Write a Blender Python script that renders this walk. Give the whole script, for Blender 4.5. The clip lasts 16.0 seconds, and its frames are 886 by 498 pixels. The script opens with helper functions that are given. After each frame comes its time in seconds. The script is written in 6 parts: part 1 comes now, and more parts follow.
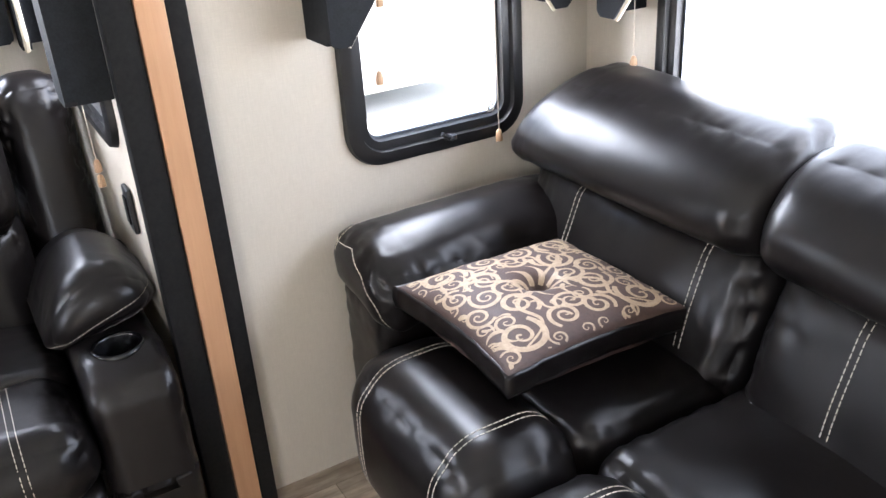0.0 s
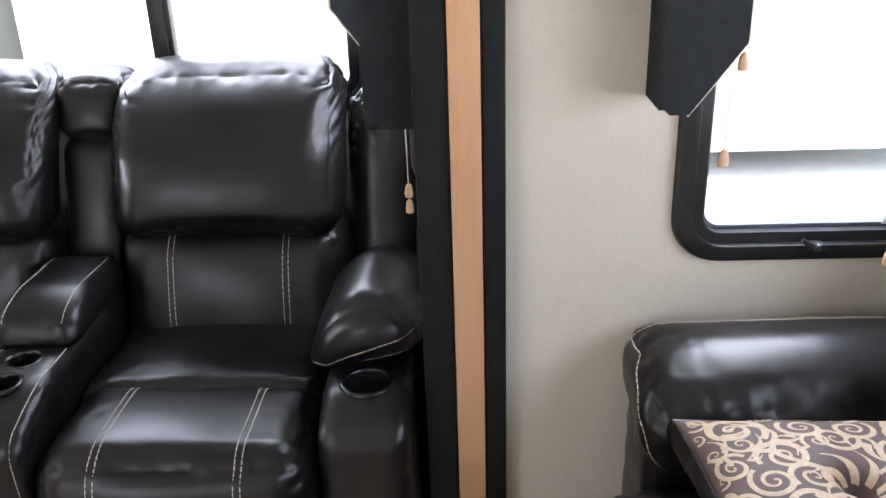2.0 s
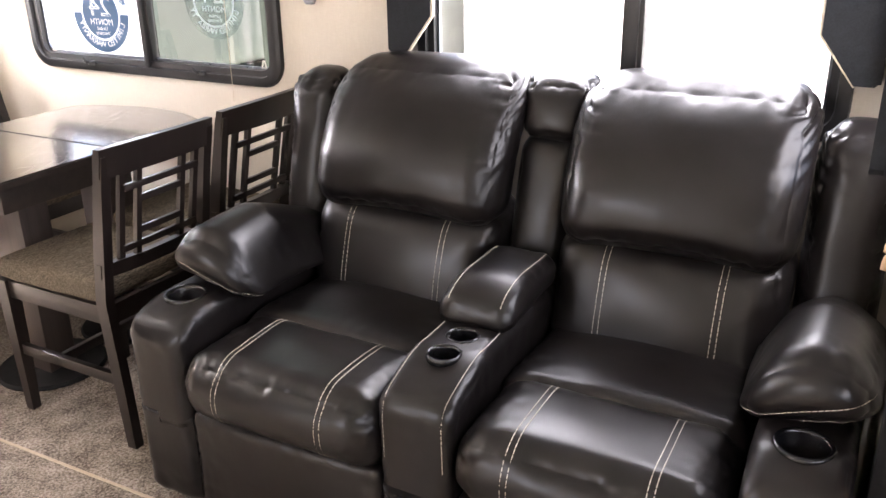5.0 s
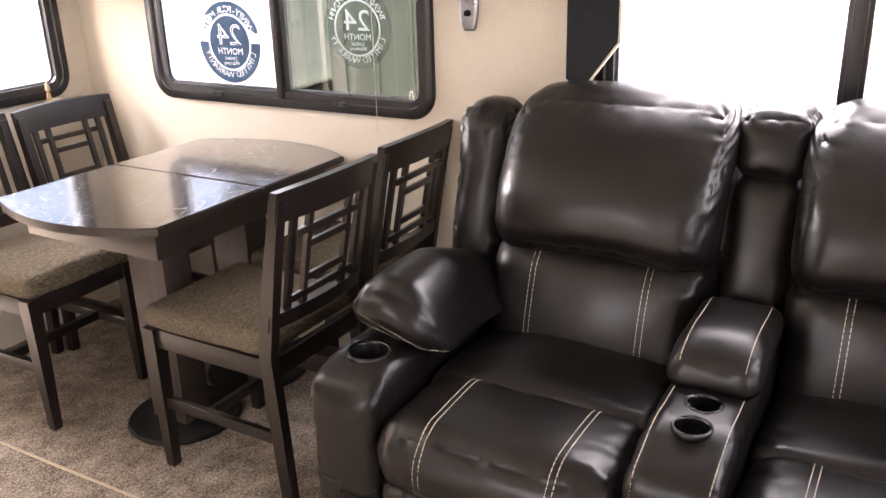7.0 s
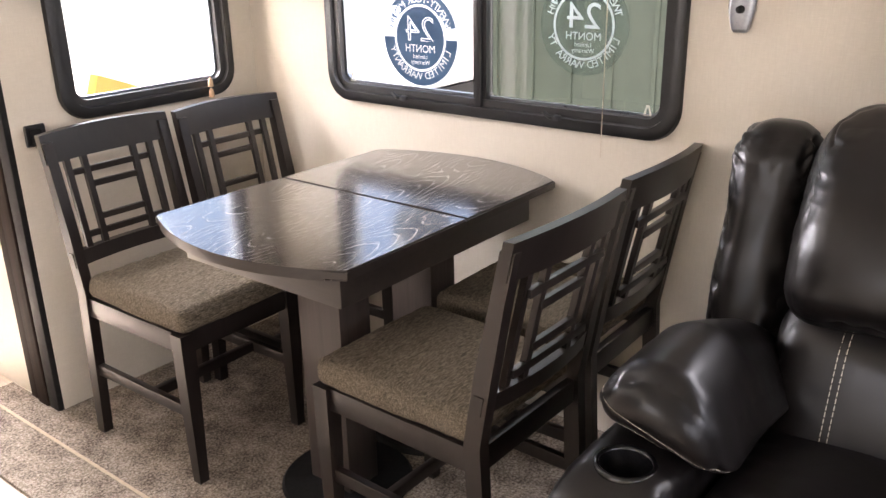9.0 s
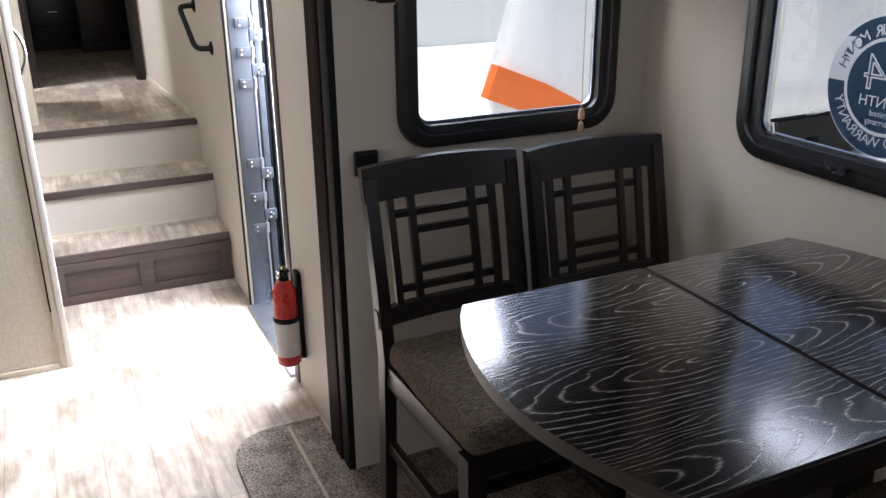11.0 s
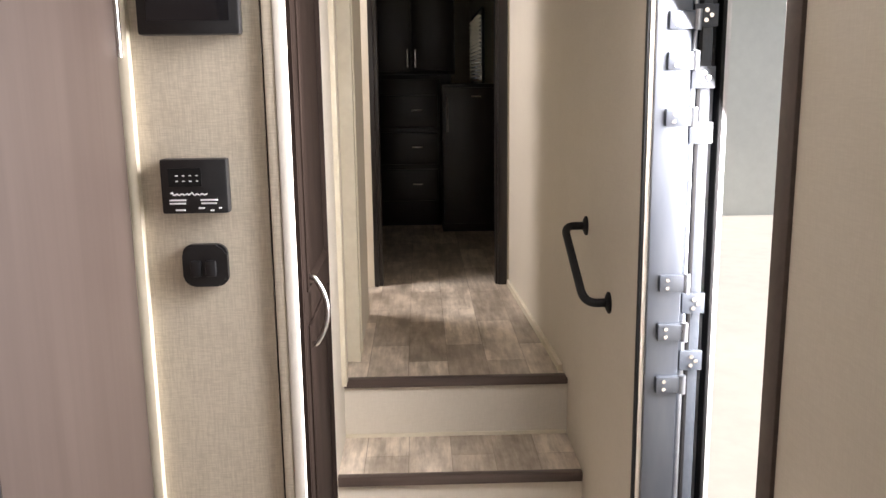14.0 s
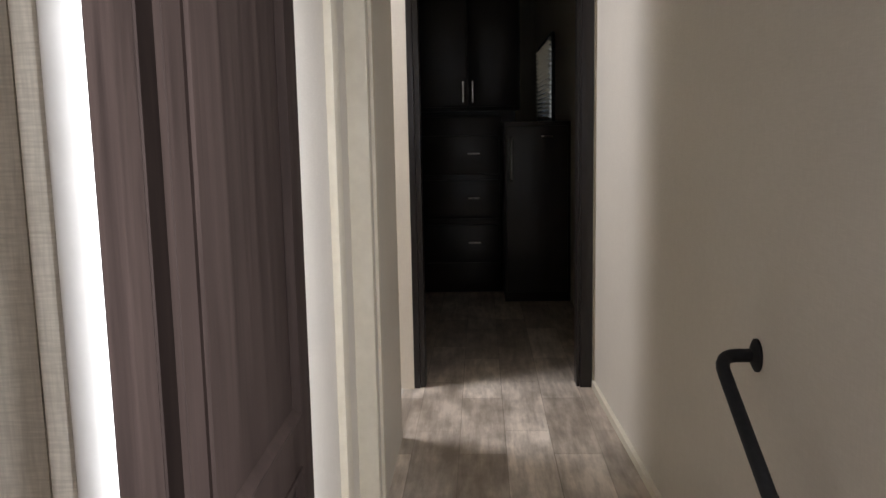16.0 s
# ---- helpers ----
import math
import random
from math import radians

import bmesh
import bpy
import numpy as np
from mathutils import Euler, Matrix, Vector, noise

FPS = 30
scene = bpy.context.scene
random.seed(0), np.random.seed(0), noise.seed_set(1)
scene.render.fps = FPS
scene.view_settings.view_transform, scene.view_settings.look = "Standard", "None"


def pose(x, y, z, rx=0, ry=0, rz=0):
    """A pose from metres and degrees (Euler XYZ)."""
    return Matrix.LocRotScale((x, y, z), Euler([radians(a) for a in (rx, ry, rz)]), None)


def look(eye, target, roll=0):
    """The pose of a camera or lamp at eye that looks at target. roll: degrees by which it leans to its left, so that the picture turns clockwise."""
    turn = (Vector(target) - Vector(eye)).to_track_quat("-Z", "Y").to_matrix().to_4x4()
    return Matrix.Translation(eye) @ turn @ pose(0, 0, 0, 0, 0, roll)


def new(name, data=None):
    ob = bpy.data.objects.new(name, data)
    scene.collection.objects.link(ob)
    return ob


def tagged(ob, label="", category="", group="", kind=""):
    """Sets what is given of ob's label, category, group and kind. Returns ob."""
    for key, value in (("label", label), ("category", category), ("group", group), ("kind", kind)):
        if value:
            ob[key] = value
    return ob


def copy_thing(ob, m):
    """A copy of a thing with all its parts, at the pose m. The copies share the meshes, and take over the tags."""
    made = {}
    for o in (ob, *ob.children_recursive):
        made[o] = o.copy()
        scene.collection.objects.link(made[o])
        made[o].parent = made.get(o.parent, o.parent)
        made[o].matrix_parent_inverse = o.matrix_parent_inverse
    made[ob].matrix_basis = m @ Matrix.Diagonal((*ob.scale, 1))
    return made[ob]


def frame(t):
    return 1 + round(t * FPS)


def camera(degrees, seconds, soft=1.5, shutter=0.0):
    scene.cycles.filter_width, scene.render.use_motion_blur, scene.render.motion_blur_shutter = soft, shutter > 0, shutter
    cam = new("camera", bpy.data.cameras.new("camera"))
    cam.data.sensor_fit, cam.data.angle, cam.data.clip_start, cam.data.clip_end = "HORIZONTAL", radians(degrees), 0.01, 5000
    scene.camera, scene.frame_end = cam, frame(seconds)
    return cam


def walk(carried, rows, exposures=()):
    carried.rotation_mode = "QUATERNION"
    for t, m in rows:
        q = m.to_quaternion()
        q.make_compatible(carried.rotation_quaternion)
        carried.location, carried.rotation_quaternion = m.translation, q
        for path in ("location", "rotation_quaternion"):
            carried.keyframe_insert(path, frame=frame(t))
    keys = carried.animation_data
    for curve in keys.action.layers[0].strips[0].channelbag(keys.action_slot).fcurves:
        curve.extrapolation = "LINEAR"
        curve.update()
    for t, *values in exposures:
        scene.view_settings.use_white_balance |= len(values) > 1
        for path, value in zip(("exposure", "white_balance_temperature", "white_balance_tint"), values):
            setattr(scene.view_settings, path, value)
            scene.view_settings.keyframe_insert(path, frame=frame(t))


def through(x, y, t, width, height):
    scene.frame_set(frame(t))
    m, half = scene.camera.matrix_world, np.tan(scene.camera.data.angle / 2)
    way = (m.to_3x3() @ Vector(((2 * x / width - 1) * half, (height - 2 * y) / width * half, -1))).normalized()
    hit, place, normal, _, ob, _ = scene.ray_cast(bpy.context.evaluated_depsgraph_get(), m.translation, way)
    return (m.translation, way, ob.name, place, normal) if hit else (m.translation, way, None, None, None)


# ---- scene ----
from mathutils.bvhtree import BVHTree

cam = camera(54.7, 16.0)
PATH = [
    (0, (0.028, 0.248, 1.428), (1.602, -0.623, 0.555), -3.8),
    (0.5, (0.016, 0.106, 1.434), (1.73, -0.489, 0.593), -3.8),
    (1, (0.067, 0.011, 1.411), (1.864, -0.34, 0.605), -3.2),
    (1.5, (0.178, -0.054, 1.42), (2.005, -0.191, 0.617), -3.0),
    (2, (0.257, -0.085, 1.407), (2.095, -0.024, 0.621), -1.9),
    (2.5, (0.299, -0.108, 1.394), (2.121, 0.18, 0.62), -1.4),
    (3, (0.311, -0.097, 1.389), (2.094, 0.379, 0.62), -1.2),
    (3.5, (0.312, -0.054, 1.399), (2.05, 0.56, 0.621), -0.7),
    (4, (0.312, -0.041, 1.382), (1.999, 0.721, 0.625), -0.8),
    (4.2, (0.302, -0.031, 1.399), (1.964, 0.773, 0.631), -0.7),
    (6.5, (0.235, 0.414, 1.418), (1.867, 1.34, 0.723), -1.6),
    (7, (0.261, 0.521, 1.411), (1.882, 1.461, 0.713), -1.7),
    (7.5, (0.314, 0.669, 1.394), (1.925, 1.626, 0.696), -1.7),
    (8, (0.353, 0.793, 1.383), (1.931, 1.805, 0.687), -1.4),
    (10.5, (0.909, 1.353, 1.34), (1.963, 2.9, 0.635), -0.8),
    (11, (1.008, 1.484, 1.378), (1.796, 3.18, 0.668), -0.6),
    (11.5, (1.116, 1.64, 1.393), (1.641, 3.441, 0.7), -0.6),
    (12.3, (1.190, 1.99, 1.447), (1.368, 3.89, 0.848), -0.5),
    (12.5, (1.182, 2.095, 1.458), (1.318, 4.006, 0.887), -0.3),
    (12.8, (1.162, 2.25, 1.459), (1.268, 4.178, 0.938), -0.3),
    (13.2, (1.157, 2.455, 1.446), (1.245, 4.397, 0.975), -0.4),
    (13.5, (1.173, 2.624, 1.455), (1.248, 4.573, 1.013), -0.6),
    (14.5, (1.17, 3.152, 1.472), (1.197, 5.123, 1.134), -0.6),
    (15, (1.192, 3.429, 1.452), (1.198, 5.406, 1.148), -0.6),
    (15.5, (1.215, 3.676, 1.45), (1.187, 5.654, 1.157), -0.9),
    (16, (1.191, 3.83, 1.445), (1.101, 5.806, 1.152), -1.1),
]
# seconds, stops, kelvin, tint
EXPOSURES = [
    (0, 2.27, 6300, 10), (1, 1.92, 6300, 10), (1.8, 1.9, 6300, 10), (2.5, 1.68, 6400, 10), (3, 2.0, 6500, 11), (3.5, 2.28, 6500, 12), (4.2, 2.55, 6700, 14), (6.5, 2.2, 7500, 20), (8, 2.32, 7500, 20),
    (10.5, 0.7, 6300, 10), (11.2, -0.28, 6200, 10), (11.8, -0.45, 6600, 11), (12.5, -0.45, 6600, 11), (13, -0.25, 6400, 11), (13.5, -0.2, 6500, 12), (14, -0.5, 7300, 13), (14.5, -0.58, 7700, 14), (15, -0.88, 7500, 13), (15.5, -1.0, 7600, 13), (16, -1.0, 6500, 10),
]
SKY = 0.15
# daylight at the openings, and one added lamp indoors: place, aim, width, height, watts
WINDOW_LIGHTS = [
    ((0.38, -1.22, 1.12), (0.38, 1, 0.9), 2.1, 0.95, 13.0),
    # added at an unseen left-wall opening, to put highlights on the loveseat
    ((-1.08, 1.7, 1.35), (1, 1.5, 0.9), 0.65, 0.78, 3.0),
    ((1.84, 4.29, 1.4), (0.99, 4.06, 0.9), 0.46, 1.2, 150.0),
    # added under the side room's closed ceiling; no skylight is cut there
    ((0.3, 6.32, 2.42), (0.55, 6.32, 0), 0.3, 0.3, 52.0),
    ((1.80, -0.68, 1.28), (0.5, -0.68, 0.7), 0.38, 0.46, 4.0),
    ((2.58, 0.74, 1.34), (1.0, 0.74, 0.8), 1.05, 0.36, 7.0),
    ((2.58, 2.4, 1.44), (1.0, 2.4, 0.8), 1.05, 0.2, 4.5),
    ((2.05, 3.95, 1.65), (2.0, 3.0, 0.9), 0.7, 0.6, 21.0),
    ((2.07, -0.11, 1.32), (2.07, 1.0, 0.8), 0.5, 0.4, 2.0),
]
walk(cam, [(t, look(e, g, r)) for t, e, g, r in PATH], EXPOSURES)

# ---------- world and light ----------
world = bpy.data.worlds.new("sky")
scene.world = world
world.use_nodes = True
wn = world.node_tree.nodes
sky = wn.new("ShaderNodeTexSky")
sky.sky_type = "NISHITA"
sky.sun_disc = False
sky.sun_elevation, sky.sun_rotation = radians(77.3), radians(251.6)
sky.air_density, sky.dust_density = 1.0, 3.0
wn["Background"].inputs["Strength"].default_value = SKY
world.node_tree.links.new(sky.outputs[0], wn["Background"].inputs[0])

sun = new("sun", bpy.data.lights.new("sun", "SUN"))
sun.data.energy, sun.data.angle, sun.data.color = 5.0, radians(6), (1, 0.97, 0.93)
sun.matrix_world = look((-3, -1, 14), (0, 0, 0))


def window_light(eye, target, w, h, power):
    """An area lamp for the sky light at one opening, or for the side room's light."""
    ob = new("window_light", bpy.data.lights.new("window_light", "AREA"))
    ob.data.shape, ob.data.size, ob.data.size_y, ob.data.energy = "RECTANGLE", w, h, power
    ob.data.color = (0.94, 0.97, 1.09)
    ob.matrix_world = look(eye, target)
    return ob


for at, to, w, h, power in WINDOW_LIGHTS:
    window_light(at, to, w, h, power)


# ---------- materials ----------
def mat(name, color, rough=0.5, metal=0.0, spec=0.5):
    m = bpy.data.materials.new(name)
    m.use_nodes = True
    b = m.node_tree.nodes["Principled BSDF"]
    b.inputs["Base Color"].default_value = (*color, 1)
    b.inputs["Roughness"].default_value = rough
    b.inputs["Metallic"].default_value = metal
    b.inputs["Specular IOR Level"].default_value = spec
    return m


def node(m, kind, **sets):
    n = m.node_tree.nodes.new(kind)
    for key, value in sets.items():
        n.inputs[key.replace("_", " ")].default_value = value
    return n


def wire(m, a, out, b, inp):
    m.node_tree.links.new(a.outputs[out], b.inputs[inp])


def coords(m, scale=(1, 1, 1), rot=(0, 0, 0)):
    tc = node(m, "ShaderNodeTexCoord")
    mp = node(m, "ShaderNodeMapping", Scale=scale, Rotation=rot)
    wire(m, tc, "Object", mp, "Vector")
    return mp


def ramp(m, src, out, stops):
    r = node(m, "ShaderNodeValToRGB")
    el = r.color_ramp.elements
    while len(el) < len(stops):
        el.new(0.5)
    for e, (p, c) in zip(el, stops):
        e.position, e.color = p, (*c, 1)
    wire(m, src, out, r, "Fac")
    return r


def shader(m):
    return m.node_tree.nodes["Principled BSDF"]


def bump(m, src, out, strength, distance=0.002, under=None):
    b = node(m, "ShaderNodeBump", Strength=strength, Distance=distance)
    wire(m, src, out, b, "Height")
    if under:
        wire(m, under, "Normal", b, "Normal")
    wire(m, b, "Normal", shader(m), "Normal")
    return b


def mottled(name, c1, c2, scale, rough=0.5, spread=0.12, stretch=(1, 1, 1), bumps=0.15, fine=6, metal=0.0):
    """Two tones mixed by noise at a coarse and a fine scale, with a fine relief and uneven gloss."""
    m = mat(name, c1, rough, metal)
    mp = coords(m, stretch)
    a = node(m, "ShaderNodeTexNoise", Scale=scale, Detail=6, Roughness=0.65)
    f = node(m, "ShaderNodeTexNoise", Scale=scale * fine, Detail=4, Roughness=0.6)
    wire(m, mp, "Vector", a, "Vector")
    wire(m, mp, "Vector", f, "Vector")
    mix = node(m, "ShaderNodeMath")
    mix.operation = "MULTIPLY_ADD"
    mix.inputs[1].default_value = 0.45
    wire(m, f, "Fac", mix, 0)
    half = node(m, "ShaderNodeMath")
    half.operation = "MULTIPLY"
    half.inputs[1].default_value = 0.55
    wire(m, a, "Fac", half, 0)
    wire(m, half, 0, mix, 2)
    r = ramp(m, mix, 0, [(0.5 - spread, c1), (0.5 + spread, c2)])
    wire(m, r, "Color", shader(m), "Base Color")
    rr = node(m, "ShaderNodeMapRange", From_Min=0.35, From_Max=0.65, To_Min=max(rough - 0.07, 0.02), To_Max=rough + 0.08)
    wire(m, a, "Fac", rr, "Value")
    wire(m, rr, "Result", shader(m), "Roughness")
    if bumps:
        bump(m, f, "Fac", bumps)
    return m


def leather_material(name, c1, c2, rough):
    m = mat(name, c1, rough, spec=0.35)
    mp = coords(m)
    n = node(m, "ShaderNodeTexNoise", Scale=9, Detail=2, Roughness=0.5)
    wire(m, mp, "Vector", n, "Vector")
    r = ramp(m, n, "Fac", [(0.3, c1), (0.7, c2)])
    wire(m, r, "Color", shader(m), "Base Color")
    rr = node(m, "ShaderNodeMapRange", From_Min=0.3, From_Max=0.7, To_Min=rough - 0.03, To_Max=rough + 0.05)
    wire(m, n, "Fac", rr, "Value")
    wire(m, rr, "Result", shader(m), "Roughness")
    crease = node(m, "ShaderNodeTexNoise", Scale=16, Detail=3, Roughness=0.55, Distortion=1.2)
    wire(m, mp, "Vector", crease, "Vector")
    pebble = node(m, "ShaderNodeTexVoronoi", Scale=520)
    wire(m, mp, "Vector", pebble, "Vector")
    b = bump(m, crease, "Fac", 0.035, 0.012)
    bump(m, pebble, "Distance", 0.12, 0.0006, b)
    return m


def wallpaper_material(name, c1, c2, strength):
    """Linen-like wall covering: short crossed threads over soft stains."""
    m = mat(name, c1, 0.6)
    soft = node(m, "ShaderNodeTexNoise", Scale=1.6, Detail=5, Roughness=0.55)
    wire(m, coords(m), "Vector", soft, "Vector")
    add = None
    for stretch in ((420, 420, 34), (45, 45, 560)):
        n = node(m, "ShaderNodeTexNoise", Scale=1.0, Detail=2, Roughness=0.6)
        wire(m, coords(m, stretch), "Vector", n, "Vector")
        if add is None:
            add = n
        else:
            both = node(m, "ShaderNodeMath")
            both.operation = "MULTIPLY"
            wire(m, add, "Fac", both, 0)
            wire(m, n, "Fac", both, 1)
    sc = node(m, "ShaderNodeMath")
    sc.operation = "MULTIPLY_ADD"
    wire(m, both, 0, sc, 0)
    sc.inputs[1].default_value = strength
    half = node(m, "ShaderNodeMath")
    half.operation = "MULTIPLY_ADD"
    wire(m, soft, "Fac", half, 0)
    half.inputs[1].default_value = 0.5
    half.inputs[2].default_value = 0.25 - 0.25 * strength
    wire(m, half, 0, sc, 2)
    r = ramp(m, sc, 0, [(0.3, c2), (0.68, c1)])
    wire(m, r, "Color", shader(m), "Base Color")
    bump(m, both, 0, 0.1 * strength, 0.001)
    return m


def wood_material(name, c1, c2, along, rough=0.35, scale=1.0, contrast=0.2, bumps=0.15, spec=0.5):
    """Straight grain along one axis, with long cathedral figures."""
    m = mat(name, c1, rough, spec=spec)
    st = [34 * scale] * 3
    st["xyz".index(along)] = 1.6 * scale
    mp = coords(m, tuple(st))
    warp = node(m, "ShaderNodeTexNoise", Scale=0.35, Detail=2)
    wire(m, mp, "Vector", warp, "Vector")
    add = node(m, "ShaderNodeVectorMath")
    add.operation = "MULTIPLY_ADD"
    wire(m, warp, "Color", add, 0)
    add.inputs[1].default_value = (3.0, 3.0, 3.0)
    wire(m, mp, "Vector", add, 2)
    n = node(m, "ShaderNodeTexNoise", Scale=1.0, Detail=7, Roughness=0.7)
    wire(m, add, "Vector", n, "Vector")
    r = ramp(m, n, "Fac", [(0.5 - contrast, c1), (0.5 + contrast, c2)])
    wire(m, r, "Color", shader(m), "Base Color")
    bump(m, n, "Fac", bumps, 0.001)
    return m


def calc(m, op, a, b=None):
    """One math node; a and b are numbers or (node, output)."""
    k = node(m, "ShaderNodeMath")
    k.operation = op
    for i, v in enumerate((a, b)):
        if isinstance(v, tuple):
            wire(m, v[0], v[1], k, i)
        elif v is not None:
            k.inputs[i].default_value = v
    return (k, 0)


def ash_material(name):
    """Dark stained ash boards: growth rings cut lengthwise along x, so that pale open grain runs straight at a board's edges and in long arches at its heart."""
    m = mat(name, (0.02, 0.015, 0.013), 0.24, spec=0.35)
    warp = node(m, "ShaderNodeTexNoise", Scale=1.0, Detail=3, Roughness=0.5)
    wire(m, coords(m, (3.5, 9, 1)), "Vector", warp, "Vector")
    tc = node(m, "ShaderNodeTexCoord")
    xyz = node(m, "ShaderNodeSeparateXYZ")
    wire(m, tc, "Object", xyz, 0)
    sway = calc(m, "MULTIPLY", calc(m, "SUBTRACT", (warp, "Fac"), 0.5), 0.07)
    y = calc(m, "ADD", calc(m, "ADD", (xyz, "Y"), sway), 0.37)
    board = calc(m, "FLOOR", calc(m, "DIVIDE", y, 0.21))
    across = calc(m, "SUBTRACT", calc(m, "SUBTRACT", y, calc(m, "MULTIPLY", board, 0.21)), 0.11)
    pick = node(m, "ShaderNodeTexWhiteNoise")
    pick.noise_dimensions = "1D"
    wire(m, board[0], 0, pick, "W")
    along = calc(m, "ADD", (xyz, "X"), calc(m, "MULTIPLY", (pick, "Value"), 0.9))
    depth = calc(m, "MULTIPLY", calc(m, "PINGPONG", along, 0.42), 0.17)
    r = calc(m, "SQRT", calc(m, "ADD", calc(m, "MULTIPLY", across, across), calc(m, "MULTIPLY", depth, depth)))
    rough_rings = calc(m, "ADD", r, calc(m, "MULTIPLY", (warp, "Fac"), 0.022))
    pp = calc(m, "PINGPONG", calc(m, "MULTIPLY", rough_rings, 190.0), 1.0)
    n = node(m, "ShaderNodeTexNoise", Scale=1.0, Detail=4, Roughness=0.7)
    wire(m, coords(m, (14, 420, 420)), "Vector", n, "Vector")
    mul = calc(m, "MULTIPLY", calc(m, "POWER", pp, 1.6), (n, "Fac"))
    c = ramp(m, mul[0], 0, [(0.16, (0.011, 0.0085, 0.0075)), (0.36, (0.026, 0.0205, 0.018)), (0.52, (0.21, 0.188, 0.17))])
    wire(m, c, "Color", shader(m), "Base Color")
    rr = node(m, "ShaderNodeMapRange", From_Min=0.15, From_Max=0.55, To_Min=0.17, To_Max=0.3)
    wire(m, mul[0], 0, rr, "Value")
    wire(m, rr, "Result", shader(m), "Roughness")
    shader(m).inputs["Coat Weight"].default_value = 1.0
    shader(m).inputs["Coat Roughness"].default_value = 0.14
    shader(m).inputs["Coat IOR"].default_value = 1.45
    bump(m, mul[0], 0, 0.1, 0.0005)
    return m


def plank_material(name):
    """Vinyl sheet printed with short weathered grey-brown planks."""
    m = mat(name, (0.3, 0.27, 0.23), 0.32)
    br = node(m, "ShaderNodeTexBrick", Scale=1.0, Mortar_Size=0.0012, Brick_Width=0.46, Row_Height=0.125)
    br.offset = 0.37
    br.inputs["Color1"].default_value = (0.58, 0.52, 0.45, 1)
    br.inputs["Color2"].default_value = (0.31, 0.265, 0.22, 1)
    br.inputs["Mortar"].default_value = (0.26, 0.22, 0.18, 1)
    wire(m, coords(m, rot=(0, 0, radians(90))), "Vector", br, "Vector")
    g = node(m, "ShaderNodeTexNoise", Scale=1.0, Detail=6, Roughness=0.65)
    wire(m, coords(m, (42, 5, 20)), "Vector", g, "Vector")
    pat = node(m, "ShaderNodeTexNoise", Scale=7.0, Detail=4, Roughness=0.6)
    wire(m, coords(m, (1.6, 0.8, 1)), "Vector", pat, "Vector")
    mul = node(m, "ShaderNodeMath")
    mul.operation = "MULTIPLY"
    wire(m, g, "Fac", mul, 0)
    wire(m, pat, "Fac", mul, 1)
    r = ramp(m, mul, 0, [(0.14, (0.6, 0.55, 0.49)), (0.25, (0.98, 0.93, 0.87)), (0.36, (1.4, 1.35, 1.28))])
    mx = node(m, "ShaderNodeMix")
    mx.data_type, mx.blend_type = "RGBA", "MULTIPLY"
    mx.inputs[0].default_value = 1.0
    wire(m, br, "Color", mx, 6)
    wire(m, r, "Color", mx, 7)
    wire(m, mx, 2, shader(m), "Base Color")
    b = bump(m, br, "Fac", -0.08, 0.001)
    bump(m, g, "Fac", 0.1, 0.001, b)
    return m


def carpet_material(name):
    m = mat(name, (0.2, 0.17, 0.13), 0.95, spec=0.1)
    n = node(m, "ShaderNodeTexNoise", Scale=150, Detail=3, Roughness=0.7)
    v = node(m, "ShaderNodeTexNoise", Scale=14, Detail=5, Roughness=0.6)
    mp = coords(m)
    wire(m, mp, "Vector", n, "Vector")
    wire(m, mp, "Vector", v, "Vector")
    add = node(m, "ShaderNodeMath")
    add.operation = "MULTIPLY_ADD"
    wire(m, v, "Fac", add, 0)
    add.inputs[1].default_value = 0.5
    wire(m, n, "Fac", add, 2)
    r = ramp(m, add, 0, [(0.58, (0.07, 0.055, 0.042)), (0.76, (0.21, 0.175, 0.14)), (0.92, (0.36, 0.31, 0.26))])
    wire(m, r, "Color", shader(m), "Base Color")
    bump(m, n, "Fac", 0.9, 0.006)
    return m


def tweed_material(name):
    """Nubbly cloth in short cross-wise flecks."""
    m = mat(name, (0.2, 0.18, 0.15), 0.9, spec=0.15)
    n = node(m, "ShaderNodeTexNoise", Scale=1.0, Detail=2, Roughness=0.6)
    wire(m, coords(m, (60, 420, 420)), "Vector", n, "Vector")
    k = node(m, "ShaderNodeTexNoise", Scale=1.0, Detail=2)
    wire(m, coords(m, (300, 160, 160)), "Vector", k, "Vector")
    ad = node(m, "ShaderNodeMath")
    ad.operation = "MULTIPLY_ADD"
    wire(m, k, "Fac", ad, 0)
    ad.inputs[1].default_value = 0.4
    wire(m, n, "Fac", ad, 2)
    r = ramp(m, ad, 0, [(0.52, (0.045, 0.036, 0.025)), (0.68, (0.1, 0.081, 0.058)), (0.84, (0.175, 0.144, 0.106))])
    wire(m, r, "Color", shader(m), "Base Color")
    bump(m, ad, 0, 0.5, 0.003)
    return m


